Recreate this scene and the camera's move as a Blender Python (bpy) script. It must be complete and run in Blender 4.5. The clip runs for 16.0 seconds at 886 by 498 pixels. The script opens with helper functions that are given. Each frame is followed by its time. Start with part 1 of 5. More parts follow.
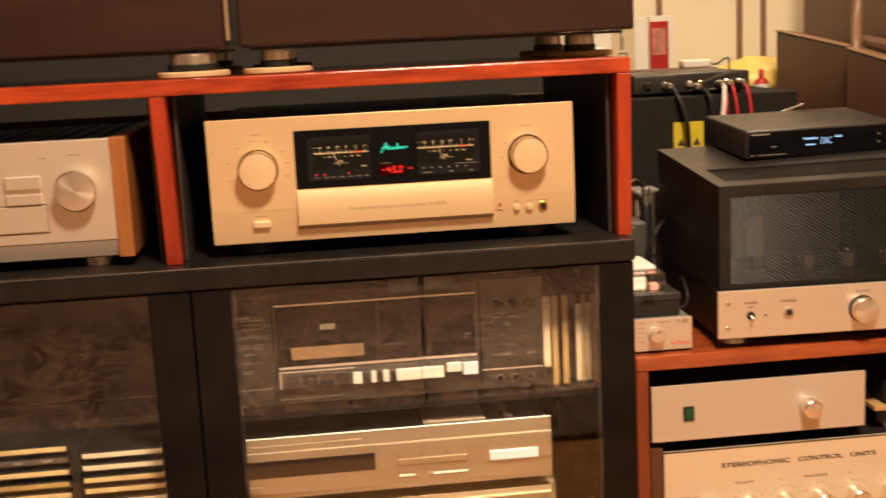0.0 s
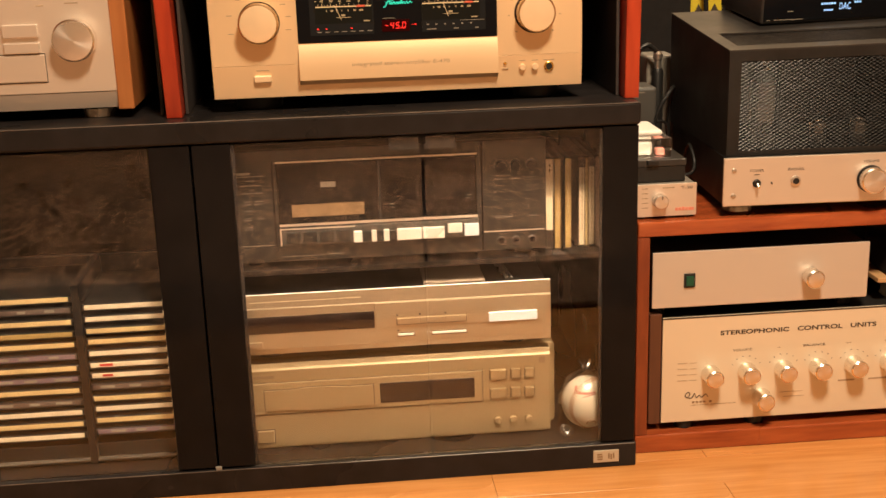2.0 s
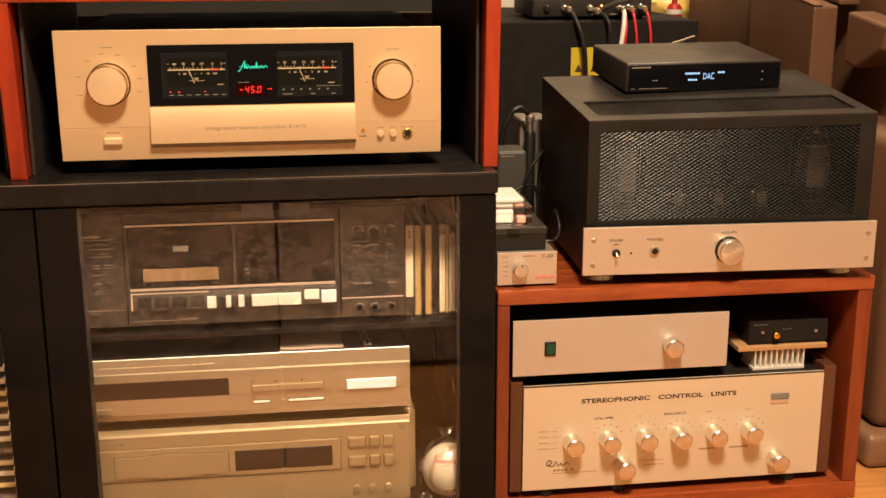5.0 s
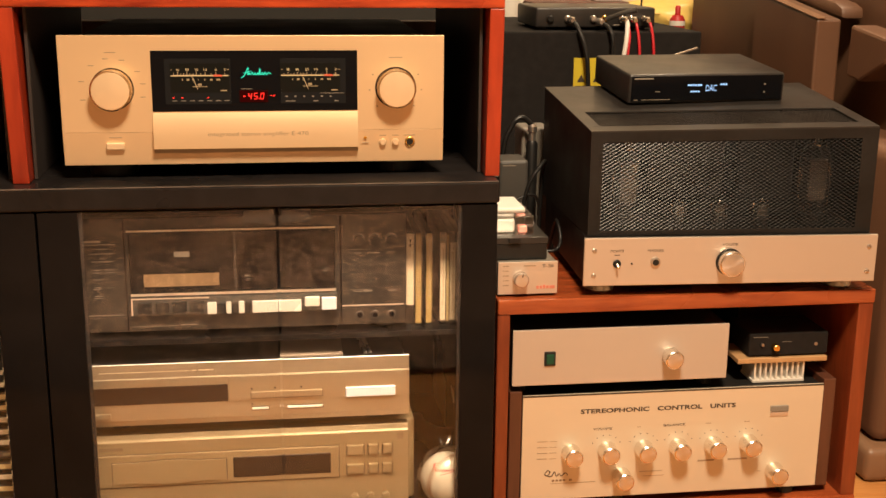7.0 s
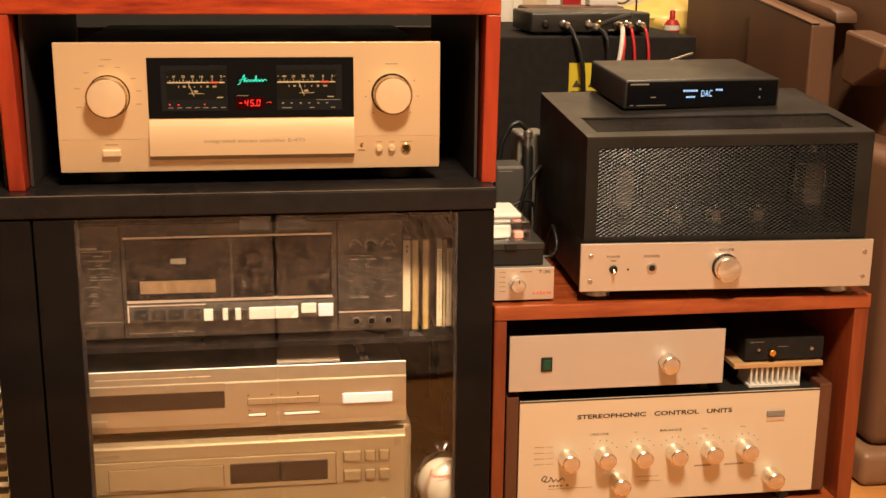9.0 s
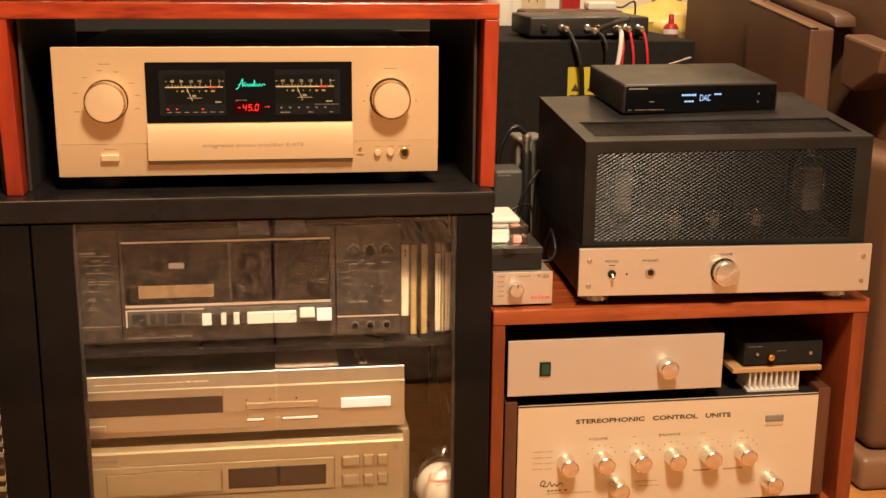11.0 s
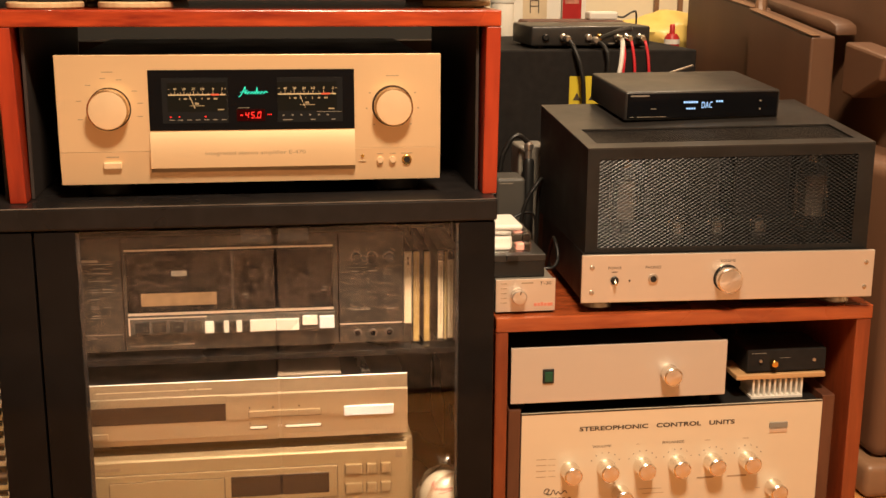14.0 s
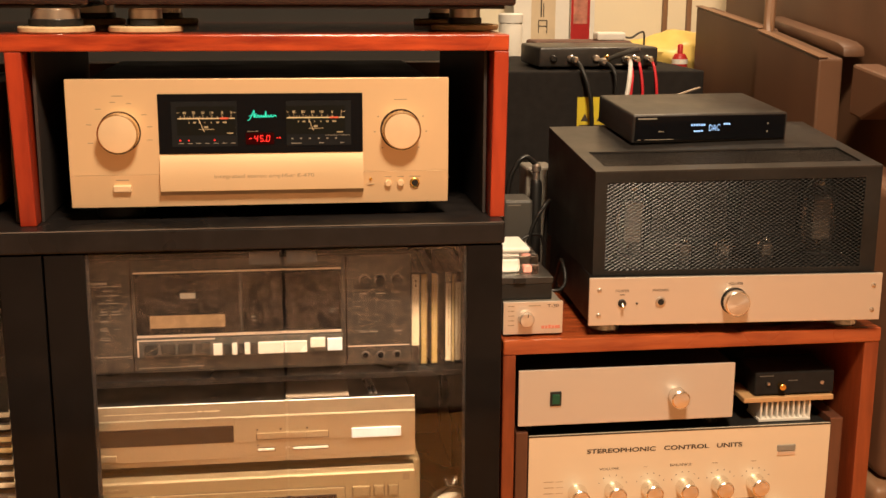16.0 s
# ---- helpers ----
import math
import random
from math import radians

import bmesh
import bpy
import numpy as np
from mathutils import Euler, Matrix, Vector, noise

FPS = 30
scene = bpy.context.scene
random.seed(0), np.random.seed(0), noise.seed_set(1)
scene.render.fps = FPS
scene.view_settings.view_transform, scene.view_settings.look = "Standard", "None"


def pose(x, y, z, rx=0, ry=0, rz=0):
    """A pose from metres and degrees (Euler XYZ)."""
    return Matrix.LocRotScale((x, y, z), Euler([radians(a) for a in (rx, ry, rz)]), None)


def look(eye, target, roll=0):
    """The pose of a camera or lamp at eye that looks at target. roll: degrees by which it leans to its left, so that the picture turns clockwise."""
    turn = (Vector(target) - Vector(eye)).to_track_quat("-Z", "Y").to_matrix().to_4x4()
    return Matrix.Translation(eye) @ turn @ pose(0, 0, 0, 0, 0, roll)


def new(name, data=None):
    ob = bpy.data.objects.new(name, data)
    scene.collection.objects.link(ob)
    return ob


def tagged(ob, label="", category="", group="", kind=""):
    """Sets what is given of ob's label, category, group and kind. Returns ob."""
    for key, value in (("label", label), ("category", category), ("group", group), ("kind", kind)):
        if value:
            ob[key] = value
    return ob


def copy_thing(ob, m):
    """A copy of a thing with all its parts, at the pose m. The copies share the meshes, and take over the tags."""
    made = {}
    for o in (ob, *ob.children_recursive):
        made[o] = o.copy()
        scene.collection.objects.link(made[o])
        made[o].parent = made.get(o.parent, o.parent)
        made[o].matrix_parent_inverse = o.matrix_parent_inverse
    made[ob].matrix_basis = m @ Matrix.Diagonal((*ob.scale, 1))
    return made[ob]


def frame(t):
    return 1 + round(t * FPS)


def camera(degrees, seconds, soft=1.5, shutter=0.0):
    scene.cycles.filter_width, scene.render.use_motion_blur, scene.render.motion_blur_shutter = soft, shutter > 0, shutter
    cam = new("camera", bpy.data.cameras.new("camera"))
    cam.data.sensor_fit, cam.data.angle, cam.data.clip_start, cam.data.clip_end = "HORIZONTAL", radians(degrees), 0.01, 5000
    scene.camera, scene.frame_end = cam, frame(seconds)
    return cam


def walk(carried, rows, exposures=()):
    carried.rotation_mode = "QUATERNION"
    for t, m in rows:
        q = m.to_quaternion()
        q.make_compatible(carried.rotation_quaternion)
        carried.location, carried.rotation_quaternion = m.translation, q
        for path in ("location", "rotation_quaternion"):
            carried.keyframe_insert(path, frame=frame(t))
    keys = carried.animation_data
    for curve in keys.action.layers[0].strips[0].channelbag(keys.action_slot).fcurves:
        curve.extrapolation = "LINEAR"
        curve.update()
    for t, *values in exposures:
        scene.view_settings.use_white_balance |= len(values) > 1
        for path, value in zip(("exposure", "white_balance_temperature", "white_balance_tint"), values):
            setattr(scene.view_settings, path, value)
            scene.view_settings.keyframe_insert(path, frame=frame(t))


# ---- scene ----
cam = camera(41.0, 16.0, soft=1.5, shutter=0.5)
PATH = [
    (0, (-0.099, -1.499, 0.76), (0.105, 0.459, 0.411), -2.8),
    (0.2, (-0.100, -1.501, 0.750), (0.145, 0.457, 0.404), -2.6),
    (0.5, (-0.076, -1.503, 0.754), (0.153, 0.443, 0.352), -2.4),
    (1, (-0.076, -1.491, 0.735), (0.141, 0.431, 0.225), -2.3),
    (1.5, (-0.08, -1.499, 0.727), (0.105, 0.418, 0.189), -2.1),
    (2, (-0.074, -1.494, 0.738), (0.082, 0.422, 0.185), -1.8),
    (2.5, (-0.064, -1.491, 0.749), (0.074, 0.425, 0.189), -0.3),
    (3, (-0.05, -1.481, 0.753), (0.109, 0.438, 0.213), 0.5),
    (3.5, (-0.025, -1.472, 0.763), (0.186, 0.444, 0.228), 0.6),
    (4, (0.009, -1.471, 0.776), (0.261, 0.442, 0.251), 0.1),
    (4.5, (0.02, -1.472, 0.78), (0.291, 0.441, 0.265), -0.1),
    (5, (0.025, -1.473, 0.779), (0.298, 0.442, 0.271), -0.1),
    (7.5, (0.023, -1.473, 0.78), (0.298, 0.446, 0.286), 0.7),
    (8, (0.02, -1.474, 0.781), (0.298, 0.444, 0.286), 0.7),
    (8.5, (0.024, -1.476, 0.777), (0.299, 0.445, 0.293), 0.6),
    (9, (0.021, -1.472, 0.784), (0.304, 0.446, 0.294), 0.5),
    (11.5, (0.024, -1.471, 0.786), (0.308, 0.449, 0.305), 0.5),
    (12, (0.027, -1.474, 0.78), (0.308, 0.449, 0.305), 0.3),
    (12.5, (0.022, -1.474, 0.777), (0.305, 0.449, 0.306), 0.3),
    (13, (0.025, -1.472, 0.782), (0.302, 0.452, 0.312), 0.4),
    (13.5, (0.021, -1.474, 0.779), (0.299, 0.452, 0.315), 0.4),
    (14, (0.021, -1.473, 0.776), (0.303, 0.453, 0.315), 0.3),
    (14.5, (0.023, -1.473, 0.783), (0.302, 0.453, 0.323), 0.3),
    (15, (0.024, -1.476, 0.78), (0.297, 0.454, 0.332), 0.2),
    (15.5, (0.02, -1.475, 0.788), (0.293, 0.456, 0.344), 0.2),
    (16, (0.022, -1.475, 0.788), (0.29, 0.458, 0.35), 0.3),
]
walk(cam, [(t, look(eye, target, roll)) for t, eye, target, roll in PATH])

# ---- light ----
world = bpy.data.worlds.new("room_world")
scene.world = world
world.use_nodes = True
world.node_tree.nodes["Background"].inputs["Color"].default_value = (1.0, 0.72, 0.45, 1)
world.node_tree.nodes["Background"].inputs["Strength"].default_value = 0.02
scene.view_settings.exposure = 0.0


def ceiling_light(name, eye, target, size, watts, colour):
    data = bpy.data.lights.new(name, "AREA")
    data.shape, data.size, data.energy, data.color = "DISK", size, watts, colour
    ob = new(name, data)
    ob.matrix_world = look(eye, target)
    return ob


WARM = (1.0, 0.77, 0.525)
ceiling_light("main_lamp", (0.30, -1.30, 2.28), (0.25, -0.9, 0.0), 0.42, 102, WARM)
# unseen fill, added to brighten the far wall and the things before it
ceiling_light("rear_lamp", (1.0, 0.80, 2.28), (0.95, 0.9, 0.0), 0.25, 24, WARM)

# ---- materials ----


def mat(name, colour, rough=0.5, metal=0.0, vary=0.12, scale=30.0, bump=0.0, bump_scale=200.0, stretch=(1, 1, 1),
        coat=0.0, rough_vary=0.08, second=None, emission=None, strength=0.0, aniso=0.0, spec=0.5):
    m = bpy.data.materials.new(name)
    m.use_nodes = True
    n, l = m.node_tree.nodes, m.node_tree.links
    p = n["Principled BSDF"]
    p.inputs["Roughness"].default_value = rough
    p.inputs["Metallic"].default_value = metal
    p.inputs["Coat Weight"].default_value = coat
    p.inputs["Anisotropic"].default_value = aniso
    p.inputs["Specular IOR Level"].default_value = spec
    tc = n.new("ShaderNodeTexCoord")
    mp = n.new("ShaderNodeMapping")
    mp.inputs["Scale"].default_value = stretch
    l.new(tc.outputs["Object"], mp.inputs["Vector"])
    a = n.new("ShaderNodeTexNoise")
    a.inputs["Scale"].default_value = scale
    a.inputs["Detail"].default_value = 6
    l.new(mp.outputs["Vector"], a.inputs["Vector"])
    b = n.new("ShaderNodeTexNoise")
    b.inputs["Scale"].default_value = scale * 0.13
    b.inputs["Detail"].default_value = 3
    l.new(tc.outputs["Object"], b.inputs["Vector"])
    add = n.new("ShaderNodeMath")
    add.operation = "ADD"
    l.new(a.outputs["Fac"], add.inputs[0])
    l.new(b.outputs["Fac"], add.inputs[1])
    ramp = n.new("ShaderNodeMapRange")
    ramp.inputs["From Min"].default_value = 0.7
    ramp.inputs["From Max"].default_value = 1.3
    l.new(add.outputs[0], ramp.inputs["Value"])
    mix = n.new("ShaderNodeMix")
    mix.data_type = "RGBA"
    lo = second or tuple(c * (1 - vary) for c in colour)
    hi = colour if second else tuple(min(1, c * (1 + vary)) for c in colour)
    mix.inputs["A"].default_value = (*lo, 1)
    mix.inputs["B"].default_value = (*hi, 1)
    l.new(ramp.outputs["Result"], mix.inputs["Factor"])
    l.new(mix.outputs["Result"], p.inputs["Base Color"])
    rr = n.new("ShaderNodeMapRange")
    rr.inputs["From Min"].default_value, rr.inputs["From Max"].default_value = 0.3, 0.7
    rr.inputs["To Min"].default_value, rr.inputs["To Max"].default_value = max(0.02, rough - rough_vary), min(1, rough + rough_vary)
    l.new(b.outputs["Fac"], rr.inputs["Value"])
    l.new(rr.outputs["Result"], p.inputs["Roughness"])
    if bump:
        c = n.new("ShaderNodeTexNoise")
        c.inputs["Scale"].default_value = bump_scale
        c.inputs["Detail"].default_value = 4
        l.new(mp.outputs["Vector"], c.inputs["Vector"])
        bm = n.new("ShaderNodeBump")
        bm.inputs["Strength"].default_value = bump
        bm.inputs["Distance"].default_value = 0.002
        l.new(c.outputs["Fac"], bm.inputs["Height"])
        l.new(bm.outputs["Normal"], p.inputs["Normal"])
    if emission:
        p.inputs["Emission Color"].default_value = (*emission, 1)
        p.inputs["Emission Strength"].default_value = strength
    return m


def glass(name, tint, rough=0.0, ior=1.5):
    m = bpy.data.materials.new(name)
    m.use_nodes = True
    p = m.node_tree.nodes["Principled BSDF"]
    p.inputs["Base Color"].default_value = (*tint, 1)
    p.inputs["Roughness"].default_value = rough
    p.inputs["Transmission Weight"].default_value = 1.0
    p.inputs["IOR"].default_value = ior
    return m


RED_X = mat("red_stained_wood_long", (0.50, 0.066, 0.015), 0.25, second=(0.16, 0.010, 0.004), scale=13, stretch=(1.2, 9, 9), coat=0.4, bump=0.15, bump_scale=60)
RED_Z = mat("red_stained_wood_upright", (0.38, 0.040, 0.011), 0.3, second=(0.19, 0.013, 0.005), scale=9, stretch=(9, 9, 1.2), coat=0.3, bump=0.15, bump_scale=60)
BLACK = mat("black_lacquer_board", (0.0135, 0.0115, 0.0112), 0.3, vary=0.35, scale=40, bump=0.05, spec=0.2)
# paler than the lacquer: the highlight along the board edges, as colour
EDGE_HIGHLIGHT = mat("lacquer_edge_highlight", (0.10, 0.085, 0.075), 0.3, vary=0.5, scale=25, spec=0.4)
BLACK_METAL = mat("black_painted_steel", (0.0135, 0.0124, 0.0118), 0.45, vary=0.25, scale=120, bump=0.1, bump_scale=900, spec=0.3)
BLACK_SATIN = mat("black_satin_aluminium", (0.030, 0.027, 0.025), 0.36, metal=0.2, vary=0.2, scale=100)
KEY_SILVER = mat("bright_silver_key", (0.88, 0.84, 0.77), 0.3, metal=0.3, vary=0.03)
PAUSE_KEY = mat("pale_blue_white_key", (0.78, 0.82, 0.90), 0.3, metal=0.2, vary=0.03)
MESH_STEEL = mat("black_expanded_steel", (0.020, 0.0185, 0.017), 0.26, rough_vary=0.02, spec=0.11, vary=0.2, scale=120)
# dark colour for the shade seen low through the tall rack
SHADE_PANEL = mat("brown_shade_panel", (0.06, 0.042, 0.03), 0.5, vary=0.3, scale=8)
BLACK_PLASTIC = mat("black_plastic", (0.014, 0.0135, 0.013), 0.4, vary=0.2, scale=80, spec=0.35)
DECK_BLACK = mat("deck_black_front", (0.022, 0.02, 0.018), 0.38, vary=0.2, scale=80)
GLOSS_BLACK = mat("gloss_display_black", (0.005, 0.005, 0.006), 0.07, vary=0.1, rough_vary=0.02, spec=0.08)
GOLD = mat("champagne_gold_aluminium", (0.74, 0.545, 0.335), 0.40, metal=0.52, vary=0.03, scale=14, bump=0.03, bump_scale=700, stretch=(0.15, 1, 1))
GOLD_KNOB = mat("champagne_knob", (0.84, 0.65, 0.43), 0.3, metal=0.5, vary=0.03, scale=60)
GOLD_DULL = mat("dull_gold_front", (0.32, 0.232, 0.130), 0.42, metal=0.4, vary=0.06, scale=18, stretch=(0.15, 1, 1))
SLIM_FRONT = mat("pinkish_champagne_front", (0.47, 0.38, 0.262), 0.32, metal=0.7, vary=0.05, scale=18, stretch=(0.15, 1, 1))
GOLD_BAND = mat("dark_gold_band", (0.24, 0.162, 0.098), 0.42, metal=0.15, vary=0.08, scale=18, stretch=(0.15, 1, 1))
PALE_LINE = mat("pale_gold_print", (0.72, 0.56, 0.38), 0.4, metal=0.3)
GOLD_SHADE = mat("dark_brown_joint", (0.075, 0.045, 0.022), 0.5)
GOLD_DARK = mat("bronze_window", (0.028, 0.017, 0.013), 0.25, vary=0.1, spec=0.1)
BLACK_MATT = mat("matt_black_paint", (0.015, 0.0132, 0.0125), 0.8, vary=0.3, scale=60, spec=0.15)
CABLE_BLACK = mat("black_cable_rubber", (0.009, 0.0085, 0.008), 0.45, vary=0.2, spec=0.3)
# wall in dim light, its dimness put into the colour
DIM_WALL = mat("dim_wall_grey_green", (0.020, 0.018, 0.015), 0.7, vary=0.25, scale=4)
LINER = mat("dark_lining_board", (0.034, 0.027, 0.025), 0.5, vary=0.2, scale=20, spec=0.3)
SILVER = mat("silver_aluminium", (0.74, 0.645, 0.555), 0.38, metal=0.68, vary=0.03, scale=14, bump=0.03, bump_scale=700, stretch=(0.15, 1, 1))
SILVER_KNOB = mat("turned_aluminium", (0.80, 0.74, 0.68), 0.27, metal=0.9, vary=0.05, scale=60, aniso=0.75)
CHROME = mat("chrome", (0.75, 0.72, 0.68), 0.15, metal=1.0, vary=0.03)
STEEL = mat("brushed_steel_foot", (0.55, 0.50, 0.45), 0.3, metal=0.9, vary=0.1, scale=50)
PANEL_SILVER = mat("pale_satin_panel", (0.72, 0.635, 0.495), 0.42, metal=0.35, vary=0.03, scale=14, bump=0.03, bump_scale=700, stretch=(0.15, 1, 1))
PANEL_GREY = mat("grey_satin_panel", (0.60, 0.535, 0.47), 0.42, metal=0.45, vary=0.03, scale=14, bump=0.03, bump_scale=700, stretch=(0.15, 1, 1))
KNOB_SIDE_GOLD = mat("polished_champagne_edge", (0.90, 0.70, 0.44), 0.26, metal=1.0, vary=0.02, rough_vary=0.02)
KNOB_SIDE = mat("polished_aluminium_edge", (0.88, 0.83, 0.77), 0.22, metal=1.0, vary=0.02, rough_vary=0.02)
GOLD_METAL = mat("gold_plating", (0.85, 0.55, 0.15), 0.2, metal=1.0, vary=0.05)
WALNUT = mat("dark_walnut", (0.13, 0.05, 0.028), 0.4, second=(0.07, 0.025, 0.014), scale=8, stretch=(8, 8, 1), coat=0.2)
CHEEK = mat("reddish_brown_wood", (0.40, 0.15, 0.045), 0.38, second=(0.25, 0.08, 0.022), scale=8, stretch=(8, 8, 1), coat=0.2)
PLY = mat("pale_plywood", (0.50, 0.30, 0.14), 0.5, second=(0.36, 0.2, 0.085), scale=20, stretch=(1, 1, 6))
CORK = mat("pale_cork_disc", (0.62, 0.45, 0.26), 0.65, second=(0.45, 0.3, 0.16), scale=160)
MAROON = mat("dark_maroon_lacquer", (0.030, 0.0095, 0.0085), 0.12, second=(0.011, 0.005, 0.005), scale=5, stretch=(1, 6, 6), coat=0.6)
DARK_GREY = mat("dark_grey_plastic", (0.06, 0.056, 0.05), 0.45)
RIM_GREY = mat("dull_grey_rim", (0.13, 0.115, 0.10), 0.4, metal=0.4)
GREY = mat("grey_plastic", (0.22, 0.2, 0.17), 0.5)
WHITE = mat("white_plastic", (0.75, 0.72, 0.66), 0.4, vary=0.05)
BADGE = mat("dull_pale_badge", (0.50, 0.43, 0.33), 0.4, metal=0.3)
PAPER = mat("white_card", (0.78, 0.74, 0.66), 0.6, vary=0.06)
CREAM = mat("cream_wall_paint", (0.74, 0.66, 0.50), 0.8, vary=0.04, scale=6, bump=0.1, bump_scale=150)
# tone chosen for the bounce and reflections from the unseen walls
TAN = mat("tan_unseen_wall", (0.52, 0.40, 0.27), 0.85, vary=0.08, scale=6, bump=0.1, bump_scale=150)
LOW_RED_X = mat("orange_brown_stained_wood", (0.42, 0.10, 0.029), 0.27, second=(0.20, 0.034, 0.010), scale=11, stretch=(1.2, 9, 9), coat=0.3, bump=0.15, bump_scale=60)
# same stained wood, darkened for the shade on the uprights' inner faces
LOW_RED_Z = mat("orange_brown_stained_upright_shaded", (0.27, 0.058, 0.018), 0.32, second=(0.13, 0.022, 0.008), scale=11, stretch=(9, 9, 1.2), coat=0.25, bump=0.15, bump_scale=60)
STILE = mat("black_gloss_lacquer", (0.008, 0.007, 0.007), 0.09, vary=0.2, rough_vary=0.03, spec=0.1)
CEILING = mat("white_ceiling_paint", (0.78, 0.75, 0.68), 0.85, vary=0.03, scale=5)
YELLOW = mat("yellow_plastic_bag", (0.66, 0.48, 0.13), 0.35, vary=0.25, scale=9, bump=0.5, bump_scale=26)
YELLOW_LABEL = mat("yellow_label", (0.60, 0.47, 0.03), 0.45, vary=0.06)
RED = mat("red_print", (0.42, 0.02, 0.02), 0.4, vary=0.15)
RED_CABLE = mat("red_cable", (0.55, 0.02, 0.03), 0.4)
PINK = mat("pink_glint_colour", (0.75, 0.3, 0.25), 0.3)
BROWN = mat("brown_leatherette", (0.135, 0.066, 0.036), 0.5, vary=0.22, scale=7, bump=0.08, bump_scale=420, stretch=(1, 1, 0.25))
BROWN_EDGE = mat("tan_edge_and_trim", (0.23, 0.125, 0.068), 0.45, vary=0.12, scale=20)
INK = mat("dark_ink", (0.05, 0.035, 0.025), 0.5)
INK_SOFT = mat("faint_ink", (0.36, 0.27, 0.18), 0.5)
MARK_BROWN = mat("brown_print", (0.24, 0.155, 0.085), 0.5)
INK_PALE = mat("pale_print", (0.24, 0.21, 0.17), 0.5)
TAPE_LABEL = mat("brown_tape_label", (0.22, 0.13, 0.065), 0.5, vary=0.25, scale=40)
INK_RED = mat("red_ink", (0.65, 0.22, 0.15), 0.5)
GREEN_ROCKER = mat("green_rocker", (0.004, 0.045, 0.022), 0.25, emission=(0.02, 0.35, 0.15), strength=0.05)
LED_RED = mat("red_led", (0.3, 0.0, 0.0), 0.4, emission=(1.0, 0.03, 0.02), strength=1.6)
LED_GREEN = mat("green_logo_light", (0.0, 0.3, 0.2), 0.4, emission=(0.05, 0.75, 0.5), strength=0.9)
METER_GLOW = mat("meter_scale_light", (0.3, 0.22, 0.12), 0.4, emission=(1.0, 0.62, 0.28), strength=0.5)
METER_DIM = mat("meter_dim_light", (0.007, 0.007, 0.007), 0.3, emission=(1.0, 0.8, 0.6), strength=0.008, spec=0.06)
METER_FACE = mat("meter_face_black", (0.006, 0.006, 0.005), 0.3, emission=(1.0, 0.72, 0.4), strength=0.004, spec=0.06)
METER_HALF = mat("meter_print_dim_light", (0.2, 0.15, 0.08), 0.4, emission=(1.0, 0.62, 0.28), strength=0.22)
LEVEL_BACK = mat("dark_red_figure_window", (0.01, 0.0, 0.0), 0.3, emission=(1.0, 0.03, 0.03), strength=0.018, spec=0.06)
METER_RED = mat("meter_red_zone", (0.3, 0.05, 0.02), 0.4, emission=(1.0, 0.12, 0.05), strength=0.45)
OLED = mat("pale_blue_oled", (0.1, 0.1, 0.12), 0.4, emission=(0.35, 0.62, 1.0), strength=1.3)
GLASS = glass("cabinet_glass", (0.93, 0.93, 0.92), 0.0, 1.46)
CLEAR = glass("clear_plastic", (0.95, 0.93, 0.9), 0.08, 1.46)
TUBE_GLASS = glass("tube_glass", (0.9, 0.88, 0.85), 0.02, 1.47)
STITCH = mat("dull_red_thread", (0.38, 0.19, 0.11), 0.6)


def film_material(name):
    """Thin clear film: mostly see-through, with a glossy skin."""
    m = bpy.data.materials.new(name)
    m.use_nodes = True
    n, l = m.node_tree.nodes, m.node_tree.links
    clear, gloss, mix, fresnel = n.new("ShaderNodeBsdfTransparent"), n.new("ShaderNodeBsdfGlossy"), n.new("ShaderNodeMixShader"), n.new("ShaderNodeFresnel")
    clear.inputs["Color"].default_value = (0.93, 0.92, 0.90, 1)
    gloss.inputs["Roughness"].default_value = 0.16
    fresnel.inputs["IOR"].default_value = 1.5
    l.new(fresnel.outputs["Fac"], mix.inputs["Fac"])
    l.new(clear.outputs["BSDF"], mix.inputs[1])
    l.new(gloss.outputs["BSDF"], mix.inputs[2])
    l.new(mix.outputs["Shader"], n["Material Output"].inputs["Surface"])
    return m


BAG_FILM = film_material("thin_clear_film")
LEATHER_WHITE = mat("white_ball_leather", (0.66, 0.58, 0.46), 0.75, vary=0.05, scale=60, bump=0.1)


